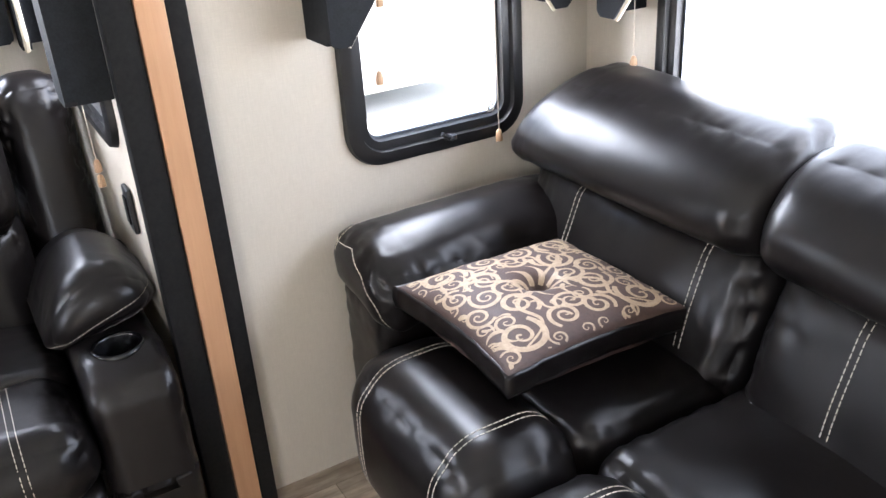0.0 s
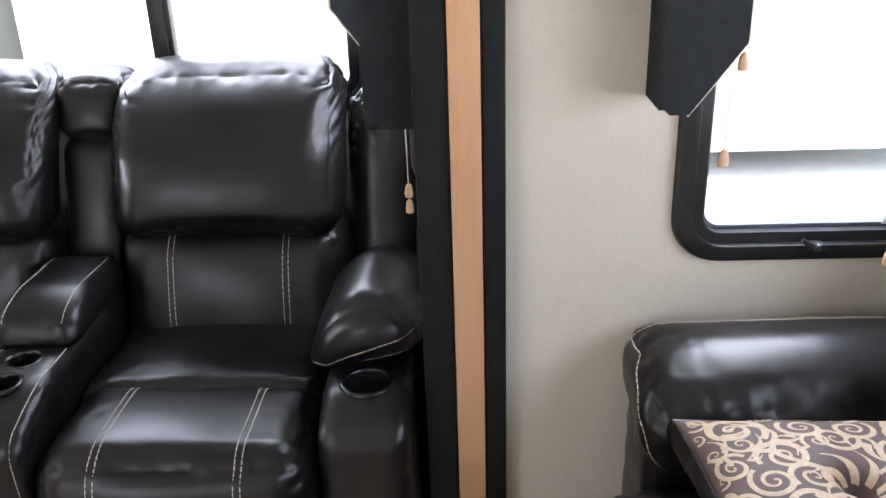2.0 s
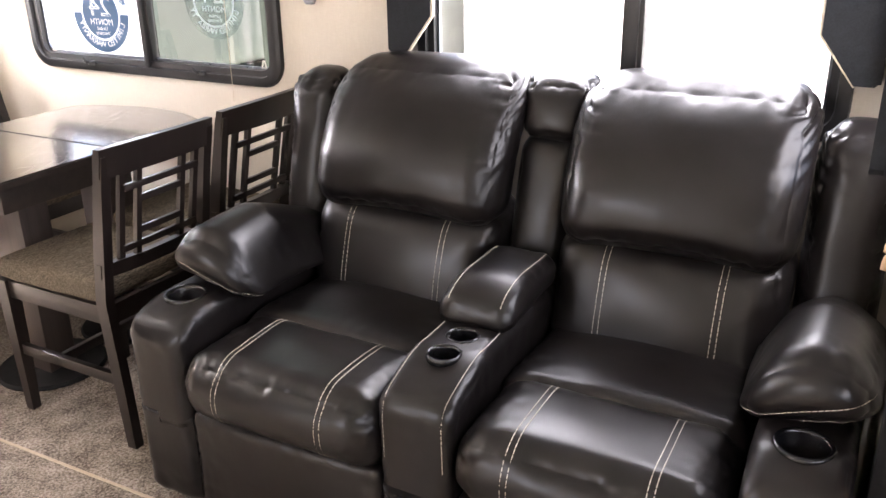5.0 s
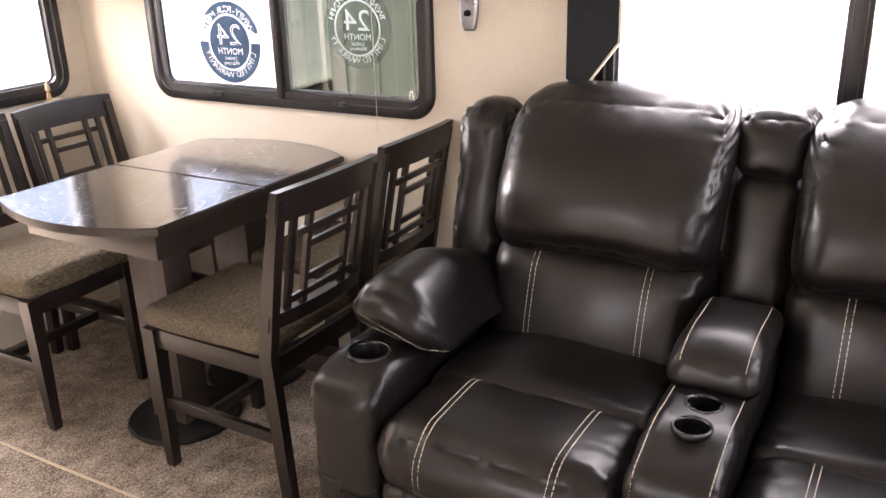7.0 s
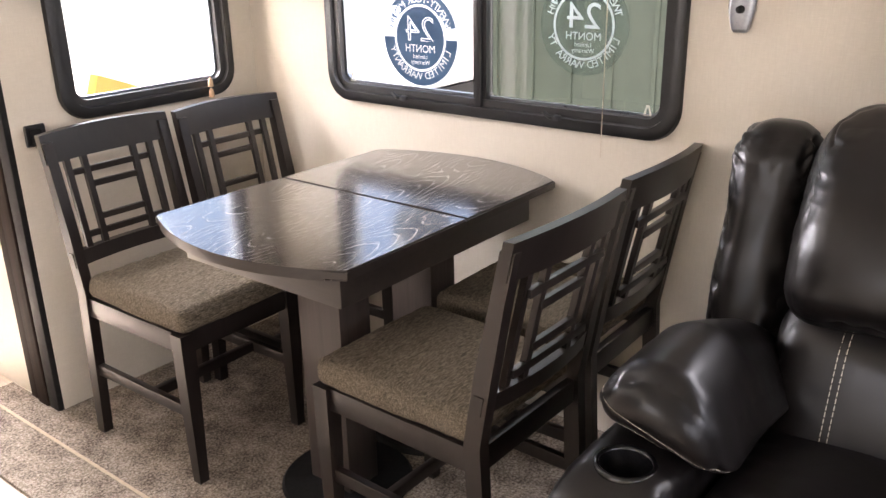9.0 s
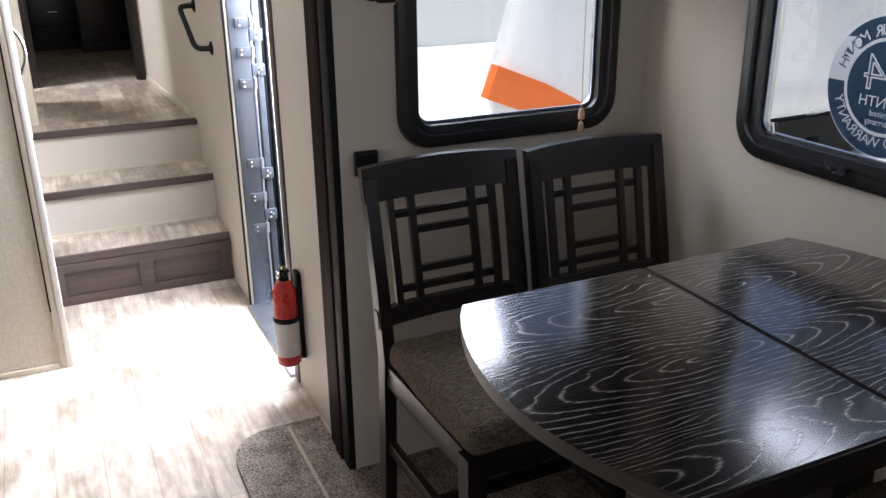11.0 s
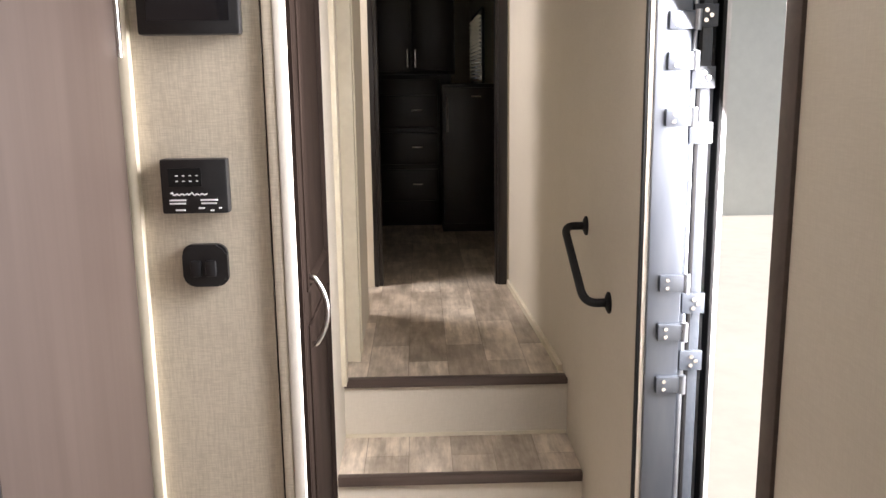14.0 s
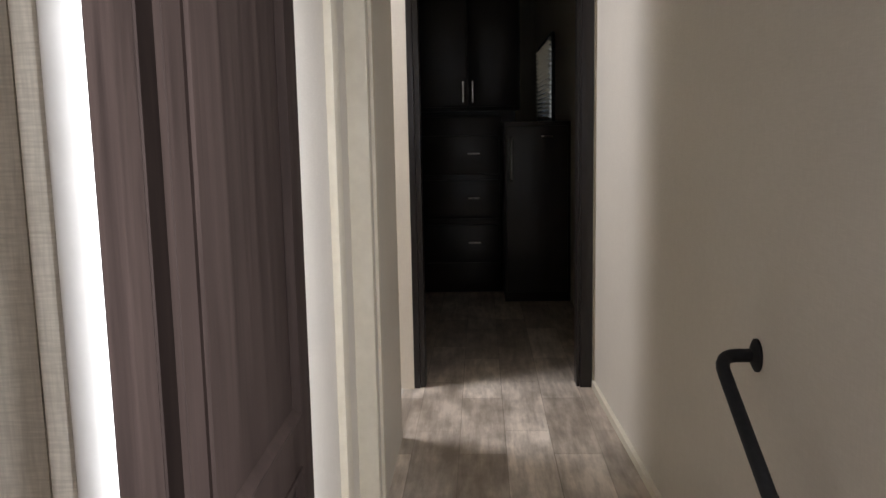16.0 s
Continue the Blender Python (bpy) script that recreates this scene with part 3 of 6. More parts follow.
for k, (y0, y1, z) in enumerate(((4.872, 5.11, 0.2), (5.11, 5.372, 0.39), (5.372, 6.56, LAND))):
    structure("step", boxed(SX0 - 0.02, HX, y0, y1 + (0.0 if k < 2 else 0.03), 0.0, z - 0.006), WALL if k else BROWN_H, "stair riser covered in cream wall panel" if k else "dark wooden bottom stair front")
    structure("tread", boxed(SX0, HX - 0.001, y0, y1 + (0.0 if k < 2 else 0.03), z - 0.006, z), FLOOR, "plank-print vinyl stair tread")
    structure("nosing", boxed(SX0 - 0.002, HX - 0.002, y0 - 0.016, y0 + 0.008, z - 0.026, z + 0.003, bevel=0.004), BROWN_H, "dark brown stair nosing", 30)
    if k:
        structure("trim", boxed(SX0, HX - 0.002, y0 - 0.006, y0 - 0.001, z - 0.19, z - 0.178, bevel=0.001), CREAM, "thin cream bead under the riser")
# panelled front of the bottom step
front = bmesh.new()
box(front, SX0, HX, 4.858, 4.871, 0.0, 0.035, 0.003)
box(front, SX0, HX, 4.858, 4.871, 0.135, 0.172, 0.003)
for x0, x1 in ((SX0, SX0 + 0.04), (1.245, 1.30), (HX - 0.045, HX - 0.001)):
    box(front, x0, x1, 4.857, 4.8715, 0.003, 0.17, 0.003)
structure("trim", front, BROWN_H, "dark wooden frame of the bottom stair front", 30)

# left wall of the stairs and the landing
structure("wall_stairs_left", boxed(0.87, SX0, 5.05, 5.555, 0, TOP + 0.35), WALL)
structure("trim", boxed(0.926, 0.944, 5.30, 5.36, LAND, TOP + 0.3, bevel=0.003), CREAM, "cream vertical trim strip", 30)
structure("trim", boxed(0.925, 0.972, 5.525, 5.556, LAND, TOP + 0.3, bevel=0.004), CREAM, "cream door casing at the landing", 30)
structure("wall_landing_left", holed("x", 0.91, 0.965, (5.557, 6.56), (0, TOP + 0.35), [(6.10, 6.54, LAND, 2.3)]), WALL)
structure("trim", boxed(0.963, 0.972, 5.62, 5.65, LAND, TOP + 0.3, bevel=0.002), CREAM, "cream vertical trim strip", 30)
structure("wall_landing_right", prism(bmesh.new(), [(HX + 0.001, 5.12), (HX + 0.01, 5.12), (HX + 0.01, 6.558), (1.553, 6.558)], LAND + 0.001, TOP + 0.345, "z"), WALL, "linen-covered landing wall that tapers towards the bedroom")
structure("trim", prism(bmesh.new(), [(1.588, 5.4), (1.6, 5.4), (1.556, 6.556), (1.543, 6.556)], LAND + 0.0005, LAND + 0.022, "z"), CREAM, "cream quarter-round at the floor")
# side room off the landing, lit from above by an added lamp under its closed ceiling
structure("floor_bath", boxed(-0.3, 0.91, 5.5, 6.6, LAND - 0.05, LAND), FLOOR)
structure("wall_bath", boxed(-0.36, -0.3, 4.9, 6.6, 0, TOP + 0.35), WALL)
structure("wall_bath_back", boxed(-0.3, 0.87, 5.5, 5.55, 0, TOP + 0.35), WALL)

# bedroom at the end
BY = 6.56
structure("wall_bedroom", holed("y", BY, BY + 0.05, (-0.3, 1.67), (LAND - 0.1, TOP + 0.35), [(0.97, 1.515, LAND - 0.02, 2.38)]), WALL)
structure("floor_bedroom", boxed(-0.3, 1.67, 6.562, 10.5, LAND - 0.06, LAND - 0.001), FLOOR)
structure("wall_bedroom_right", holed("x", 1.62, 1.68, (BY + 0.05, 10.5), (LAND - 0.1, TOP + 0.35), [(8.85, 9.95, 1.45, 1.9)]), WALL)
structure("wall_bedroom_end", boxed(-0.3, 1.68, 10.5, 10.56, 0, TOP + 0.4), WALL)
structure("wall_bedroom_niche", boxed(-0.3, 1.385, 8.6, 8.66, LAND, TOP + 0.35), ESPRESSO)
structure("wall_bedroom_left", boxed(-0.36, -0.3, 6.6, 10.56, 0, TOP + 0.4), WALL)
dtrim = bmesh.new()
box(dtrim, 0.928, 0.985, BY - 0.018, BY - 0.001, LAND, 2.42, 0.004)
box(dtrim, 0.975, 1.002, BY - 0.008, BY + 0.06, LAND + 0.001, 2.38, 0.003)
box(dtrim, 1.505, 1.545, BY - 0.018, BY - 0.001, LAND, 2.42, 0.004)
box(dtrim, 1.495, 1.512, BY - 0.008, BY + 0.06, LAND + 0.001, 2.38, 0.003)
structure("door_frame", dtrim, ESPRESSO, "dark brown bedroom door casing", 30)
structure("trim", boxed(1.546, 1.556, BY - 0.012, BY - 0.003, LAND + 0.023, 2.4, bevel=0.002), CREAM, "cream trim beside the door casing", 30)

# thermostat panel, corner beads, wall beyond the bathroom door
PY = 4.337
structure("wall_panel", boxed(0.70, 0.914, PY, PY + 0.04, 0.0, TOP), PANEL, "linen-textured wall panel")
structure("wall_panel_return", boxed(0.66, 0.90, PY + 0.04, 4.9, 0.0, TOP), WALL)
structure("trim", boxed(0.672, 0.704, PY - 0.016, PY + 0.03, 0.0, TOP, bevel=0.004), CREAM, "cream corner bead", 30)
structure("trim", boxed(0.919, 0.9365, PY - 0.009, PY + 0.006, 0.0, TOP, bevel=0.003), PANEL, "linen-covered corner strip", 30)
structure("wall_panel_groove", boxed(0.9145, 0.9185, PY + 0.012, PY + 0.04, 0.0, TOP), PANEL)
structure("trim", boxed(0.937, 0.957, PY - 0.012, PY + 0.006, 0.0, TOP, bevel=0.003), WHITE, "white edge strip at the pantry", 30)
structure("trim", boxed(0.705, 0.914, PY - 0.008, PY - 0.001, 0.0, 0.02, bevel=0.002), CREAM, "cream floor bead", 30)
structure("wall_kitchen_end", boxed(-1.0, 0.452, 4.30, 4.36, 0.0, TOP), WALL)
structure("door_frame", boxed(0.4525, 0.487, 4.26, 4.36, 0.0, TOP, bevel=0.004), WHITE, "white door jamb", 30)
structure("wall_bathroom_inner", boxed(0.487, 0.66, 4.36, 4.40, 0.0, TOP), WALL)


# ---------- windows ----------
def rounded(u0, u1, v0, v1, r, n=7):
    pts = []
    for cu, cv, a0 in ((u1 - r, v1 - r, 0), (u0 + r, v1 - r, 90), (u0 + r, v0 + r, 180), (u1 - r, v0 + r, 270)):
        pts += [(cu + r * math.cos(radians(a0 + 90 * k / n)), cv + r * math.sin(radians(a0 + 90 * k / n))) for k in range(n + 1)]
    return pts


def ring(bm, place, loops):
    """Joins outlines of equal length, each (outline, depth), into a closed moulding."""
    rows = [[bm.verts.new(place(u, v, w)) for u, v in out] for out, w in loops]
    n = len(rows[0])
    for a, b in zip(rows, rows[1:] + rows[:1]):
        for k in range(n):
            bm.faces.new((a[k], a[(k + 1) % n], b[(k + 1) % n], b[k]))
    return bm


def rv_window(name, place, u0, u1, v0, v1, label, mullion=None, cranks=(), wide=0.055, tinted=False, clips=()):
    """A camper window: black moulding with round corners, inner rim, sash line, glass and crank handles.
    place(u, v, w) gives the room point; w grows into the room from the wall's face."""
    w = thing(name, place((u0 + u1) / 2, v0, 0), label, "window")
    tagged(w, kind="structure")
    def o(d, r):
        return rounded(u0 + d, u1 - d, v0 + d, v1 - d, r)
    part("window_frame", ring(bmesh.new(), place, [(o(0, 0.085), -0.002), (o(0.004, 0.083), 0.014), (o(0.016, 0.075), 0.02), (o(wide * 0.6, 0.06), 0.019),
         (o(wide * 0.66, 0.055), 0.008), (o(wide, 0.035), 0.007), (o(wide + 0.002, 0.033), -0.03), (o(0.03, 0.06), -0.03)]), BLACK, w)
    part("sash", ring(bmesh.new(), place, [(o(wide + 0.001, 0.034), -0.014), (o(wide + 0.008, 0.028), -0.012), (o(wide + 0.008, 0.028), -0.024), (o(wide + 0.001, 0.034), -0.026)]), ALUMINIUM, w, "thin satin aluminium sash line")
    spans = [(u0 + wide, u1 - wide)]
    if mullion:
        a, b = mullion
        bm = bmesh.new()
        for f0, f1, d in ((a, b, 0.006), (a + 0.012, b - 0.012, 0.016)):
            lo, hi = Vector(place(f0, v0 + 0.03, -0.028)), Vector(place(f1, v1 - 0.03, d))
            box(bm, min(lo.x, hi.x), max(lo.x, hi.x), min(lo.y, hi.y), max(lo.y, hi.y), lo.z, hi.z, 0.003)
        part("mullion", bm, BLACK, w)
        spans = [(u0 + wide, a), (b, u1 - wide)]
    for i, (a, b) in enumerate(spans):
        bm = bmesh.new()
        vs = [bm.verts.new(place(u, v, -0.02)) for u, v in rounded(a + 0.002, b - 0.002, v0 + wide + 0.002, v1 - wide, 0.02)]
        bm.faces.new(vs)
        g = part("pane", bm, TINTED if tinted and i == tinted - 1 else GLASS, w, smooth=False)
        g.visible_shadow = False
    for u in clips:
        bm = bmesh.new()
        tri = [(u - 0.011, v0 + wide + 0.004), (u + 0.011, v0 + wide + 0.004), (u + 0.004, v0 + wide + 0.03), (u - 0.004, v0 + wide + 0.03)]
        ring(bm, place, [(tri, -0.012), ([(a * 0.55 + u * 0.45, b * 0.7 + (v0 + wide + 0.012) * 0.3) for a, b in tri], -0.012), ([(a * 0.55 + u * 0.45, b * 0.7 + (v0 + wide + 0.012) * 0.3) for a, b in tri], -0.016), (tri, -0.016)])
        part("clip", bm, WHITE, w, "small white screen clip", False)
    for u in cranks:
        bm = bmesh.new()
        lathe(bm, place(u, v0 + wide * 0.62, 0.02), [(0.016, -0.006), (0.014, 0.004), (0.008, 0.006)], 12)
        tube(bm, [place(u, v0 + wide * 0.62, 0.022), place(u + 0.012, v0 + wide * 0.68, 0.036), place(u + 0.03, v0 + wide * 0.9, 0.034)], [0.006, 0.006, 0.005], 8)
        part("crank", bm, BLACK, w, "small crank handle")
    return w


def on_x(x, s):
    return lambda u, v, w: (x + s * w, u, v)


def on_y(y, s):
    return lambda u, v, w: (u, y + s * w, v)


rv_window("window_1", on_x(WX, -1), -0.915, -0.445, 0.762, 1.55, "black-framed side window with rounded corners by the sofa", cranks=(-0.70,), clips=(-0.835,))
rv_window("window_2", on_y(RY, 1), -0.68, 1.44, 0.76, 1.6, "wide black-framed rear window behind the sofa", mullion=(0.33, 0.39))
rv_window("window_3", on_y(SY0, 1), 1.755, 2.375, 0.885, 1.55, "black-framed window in the slide-out's rear end wall")
rv_window("window_4", on_x(SX, -1), 0.155, 1.318, 0.865, 1.55, "black-framed window behind the reclining loveseat", mullion=(0.66, 0.716))
rv_window("window_5", on_x(SX, -1), 1.81, 2.982, 0.868, 1.55, "black-framed double window with a round sticker by the dining table", mullion=(2.375, 2.42), cranks=(2.144, 2.665), tinted=1, clips=(1.905, 2.895))
rv_window("window_6", on_y(SY1, -1), 1.755, 2.375, 0.868, 1.55, "black-framed window with rounded corners in the slide-out's front end wall")


def lambrequin(place, u0, u1, tip, top, label, depth=0.13, leg=0.055, cut=0.08):
    """Fabric-covered window surround: a board with two legs that are cut off at a slant, a pale lining edge, and sides back to the wall."""
    th = thing("window_valance", place((u0 + u1) / 2, tip, 0), label, "valance")
    for name, a, s in (("leg", u0, 1), ("leg", u1, -1)):
        out = [(a, top), (a, tip + 0.012), (a + s * 0.012, tip), (a + s * leg, tip), (a + s * (leg + cut), tip + cut * 1.35), (a + s * (leg + cut), top)]
        bm = bmesh.new()
        f = [bm.verts.new(place(u, v, depth)) for u, v in out]
        g = [bm.verts.new(place(u, v, depth - 0.022)) for u, v in out]
        bm.faces.new(f)
        bm.faces.new(g[::-1])
        for k in range(len(out)):
            bm.faces.new((f[k], f[(k + 1) % len(out)], g[(k + 1) % len(out)], g[k]))
        lo, hi = Vector(place(a, tip + 0.003, 0.003)), Vector(place(a + s * 0.018, top, depth - 0.021))
        box(bm, min(lo.x, hi.x), max(lo.x, hi.x), min(lo.y, hi.y), max(lo.y, hi.y), tip + 0.003, top)
        part(name, bm, VALANCE, th)
        edge = bmesh.new()
        line = [place(a + s * (leg - 0.004), tip - 0.001, depth - 0.011), place(a + s * (leg + cut), tip + cut * 1.35, depth - 0.011), place(a + s * (leg + cut), top, depth - 0.011)]
        tube(edge, line, 0.0075, 6)
        part("piping", edge, CREAM, th, "cream lining edge")
    lo, hi = Vector(place(u0, top - 0.001, 0.003)), Vector(place(u1, top + 0.25, depth))
    part("board", boxed(min(lo.x, hi.x), max(lo.x, hi.x), min(lo.y, hi.y), max(lo.y, hi.y), top, top + 0.25, bevel=0.004), VALANCE, th)
    return th


VAL = "charcoal fabric window valance with slanted legs and cream edges"
lambrequin(on_x(WX, -1), -0.965, -0.386, 1.066, 1.42, VAL, leg=0.042)
lambrequin(on_y(RY, 1), -0.74, 1.50, 1.05, 1.42, VAL)
lambrequin(on_y(SY0, 1), 1.69, 2.42, 1.016, 1.42, VAL, depth=0.09, leg=0.09, cut=0.02)
lambrequin(on_x(SX, -1), 0.10, 1.355, 1.03, 1.42, VAL, depth=0.11)
lambrequin(on_x(SX, -1), 1.75, 3.03, 1.235, 1.45, VAL, depth=0.11)
lambrequin(on_y(SY1, -1), 1.672, 2.43, 1.222, 1.45, VAL, depth=0.105, leg=0.045, cut=0.06)


def blind(place, u0, u1, bottom, top, label):
    b = thing("window_blind", place((u0 + u1) / 2, bottom, 0.03), label, "blind")
    def slab(name, z, h, d):
        lo, hi = Vector(place(u0, z, 0.045 - d / 2)), Vector(place(u1, z + h, 0.045 + d / 2))
        part(name, boxed(min(lo.x, hi.x), max(lo.x, hi.x), min(lo.y, hi.y), max(lo.y, hi.y), z, z + h, bevel=0.003), BLIND, b)
    slab("bottom_rail", bottom, 0.03, 0.045)
    z = bottom + 0.043
    while z < top:
        slab("slat", z, 0.02, 0.028)
        z += 0.031
    return b


BLD = "raised brown slat blind"
blind(on_y(SY1, -1), 1.80, 2.33, 1.262, 1.5, BLD)
blind(on_x(SX, -1), 1.86, 2.93, 1.33, 1.5, BLD)
blind(on_x(WX, -1), -0.87, -0.49, 1.33, 1.5, BLD)


def cord(top, bottom, tassels, label="beige blind cord with turned wooden tassels"):
    c = thing("blind_cord", bottom, label, "blind cord")
    b = Vector(bottom)
    part("string", rod(bmesh.new(), b + Vector((0, 0, 0.02)), top, 0.0012, n=6), CORD, c)
    for k in range(tassels):
        part("tassel", lathe(bmesh.new(), b + Vector((0, 0, 0.034 * k)), [(0.0085, 0), (0.0085, 0.012), (0.006, 0.024), (0.003, 0.028)], 10), TASSEL, c)
    return c


cord((1.645, -0.815, 1.4), (1.64, -0.815, 0.768), 1)
cord((1.60, -0.50, 1.4), (1.60, -0.50, 0.97), 1)
cord((1.60, -0.512, 1.4), (1.598, -0.515, 1.125), 1)
cord((1.916, 0.04, 1.3), (1.916, 0.036, 0.782), 2)
cord((2.25, 3.31, 1.3), (2.25, 3.306, 0.872), 2)
cord((2.43, 2.0, 1.3), (2.43, 2.0, 0.80), 0)
cord((1.46, -1.05, 1.4), (1.46, -1.06, 0.93), 1)


# ---------- entry door ----------
jamb = bmesh.new()
box(jamb, HX + 0.008, HX + 0.075, DOOR_Y1 - 0.012, DOOR_Y1 + 0.012, 0.0, 1.93, 0.003)
box(jamb, HX + 0.022, HX + 0.075, DOOR_Y0 - 0.012, DOOR_Y0 + 0.036, 0.0, 1.93, 0.003)
box(jamb, HX + 0.008, HX + 0.075, DOOR_Y0 + 0.045, DOOR_Y1 - 0.012, 1.9, 1.93, 0.003)
structure("door_frame", jamb, JAMB, "satin aluminium entry door frame", 30)
structure("trim", boxed(HX - 0.006, HX + 0.01, DOOR_Y1 + 0.004, DOOR_Y1 + 0.02, 0.0, 1.95, bevel=0.003), SEAL, "black edging beside the entry door", 30)
structure("trim", boxed(HX - 0.006, HX + 0.02, DOOR_Y0 - 0.004, DOOR_Y0 + 0.04, 0.0, 1.95, bevel=0.003), BROWN_H, "dark brown edging beside the entry door", 30)
structure("threshold", boxed(HX - 0.02, HX + 0.12, DOOR_Y0 + 0.042, DOOR_Y1 - 0.013, -0.03, 0.012, bevel=0.004), ALUMINIUM, "aluminium entry door sill", 30)


def open_door(name, x0, x1, y0, y1, label, stops, skin):
    d = thing(name, ((x0 + x1) / 2, y0, 0.03), label, "door")
    part("leaf", boxed(x0, x1, y0, y1, 0.03, 1.9, bevel=0.004), skin, d)
    part("edge_profile", boxed(x0 - 0.002, x0 + 0.006, y0 - 0.008, y0 + 0.03, 0.03, 1.9, bevel=0.002), SEAL, d, "dark door edge profile")
    for z in stops:
        h = part("hinge", boxed(x0 - 0.014, x1 + 0.004, y0 - 0.013, y0 - 0.004, z, z + 0.042, bevel=0.002), SLATE, d, "dark hinge plate")
        for dx, dz in ((0.008, 0.012), (0.018, 0.021), (0.009, 0.03)):
            part("screw", lathe(bmesh.new(), (x0 + dx, y0 - 0.0145, z + dz), [(0.0045, -0.002), (0.0045, 0.001), (0.002, 0.002)], 8, "y"), NICKEL, h)
    return d


sd = open_door("screen_door", 1.706, 1.734, 4.553, 5.16, "slate-grey screen door folded open against the outside wall", (0.34, 0.50, 0.88, 1.0, 1.34, 1.445, 1.56), SLATE)
part("edge_tube", rod(bmesh.new(), (1.697, 4.551, 0.05), (1.697, 4.551, 1.88), 0.0068), ALUMINIUM, sd, "round aluminium edge tube")
open_door("entry_door", 1.753, 1.771, 4.56, 5.18, "grey-framed entry door folded open against the outside wall", (), mottled("door_skin", (0.66, 0.66, 0.65), (0.72, 0.72, 0.71), 6, 0.45))
hinge_plates = thing("door_hinge", (1.65, 4.53, 0.3), "grey steel strap hinges with bright screws on the door frame", "hinge")
for z in (0.30, 0.42, 0.55, 0.84, 0.95, 1.05, 1.375, 1.48, 1.555):
    p = part("plate", boxed(1.64, 1.69, 4.520, 4.5325, z, z + 0.034, bevel=0.003), JAMB, hinge_plates)
    for dz in (0.009, 0.025):
        part("screw", lathe(bmesh.new(), (1.655, 4.519, z + dz), [(0.004, -0.002), (0.004, 0.001), (0.002, 0.002)], 8, "y"), NICKEL, p)
    part("knuckle", rod(bmesh.new(), (1.694, 4.523, z - 0.002), (1.694, 4.523, z + 0.036), 0.007), ALUMINIUM, hinge_plates)


# ---------- grab handle ----------
def grab_handle():
    h = thing("grab_handle", (HX, 4.94, 0.94), "dark bronze bent grab handle on the stair wall", "handle")
    a, b = Vector((HX, 5.125, 1.082)), Vector((HX, 4.832, 0.948))
    out = Vector((-0.06, 0, 0))
    d = (b - a).normalized()
    pts = [a] + arc(a + out * 0.55, a + out, a + out + d * 0.04, 6) + arc(b + out - d * 0.05, b + out, b + out * 0.5, 6) + [b]
    part("bar", tube(bmesh.new(), pts, 0.0105, 12), SEAL, h, smooth="all")
    for p in (a, b):
        part("flange", lathe(bmesh.new(), p, [(0.026, 0), (0.026, -0.004), (0.014, -0.01)], 16, "x"), SEAL, h)
    return h


grab_handle()


# ---------- thermostat, switches, monitor ----------
def thermostat():
    t = thing("thermostat", (0.80, PY, 1.26), "black wall thermostat with white lettering on the panel", "thermostat")
    part("body", boxed(0.743, 0.853, PY - 0.028, PY - 0.001, 1.254, 1.345, bevel=0.005), BLACK, t)
    part("display", boxed(0.757, 0.811, PY - 0.0295, PY - 0.027, 1.300, 1.33), SEAL, t, "dark display window")
    for z in (1.317, 1.308):
        for k in range(4):
            part("digit_mark", box(bmesh.new(), 0.769 + k * 0.011, 0.773 + k * 0.011, PY - 0.0305, PY - 0.0285, z, z + 0.0016), INK, t)
    for x0, x1, z in ((0.757, 0.784, 1.276), (0.808, 0.836, 1.276), (0.757, 0.783, 1.2705), (0.809, 0.834, 1.2705), (0.766, 0.782, 1.2595), (0.804, 0.814, 1.2625), (0.823, 0.829, 1.2585), (0.837, 0.842, 1.2625)):
        part("lettering", box(bmesh.new(), x0, x1, PY - 0.0305, PY - 0.0275, z, z + 0.0024), INK, t, "small white lettering")
    swash = tube(bmesh.new(), [(0.759 + 0.06 * k / 24, PY - 0.0285, 1.2865 + 0.0016 * math.sin(k * 1.9) + (0.002 if k in (0, 1, 13, 14) else 0)) for k in range(25)], 0.0011, 6)
    part("logo", swash, INK, t, "white script logo shape")
    return t


thermostat()


def switch_plate():
    s = thing("light_switch", (0.81, PY, 1.13), "black double rocker light switch on the panel", "switch")
    plate = prism(bmesh.new(), rounded(0.766, 0.842, 1.126, 1.199, 0.018), PY - 0.014, PY - 0.001, "y")
    bmesh.ops.bevel(plate, geom=[e for e in plate.edges if all(v.co.y < PY - 0.01 for v in e.verts)], offset=0.004, segments=2, affect="EDGES")
    part("plate", plate, BLACK, s)
    for x in (0.784, 0.809):
        part("rocker", puff(x - 0.004, x + 0.014, PY - 0.021, PY - 0.01, 1.144, 1.172, 0.003, n=4), BLACK, s)
    return s


switch_plate()
m = thing("control_monitor", (0.81, PY, 1.54), "glossy black control monitor on the panel", "monitor")
part("body", boxed(0.725, 0.888, PY - 0.03, PY - 0.001, 1.543, 1.70, bevel=0.006), BLACK, m)
part("screen", boxed(0.742, 0.872, PY - 0.0315, PY - 0.029, 1.565, 1.69), mat("dark_screen", (0.01, 0.01, 0.012), 0.08), m, "dark glossy screen")


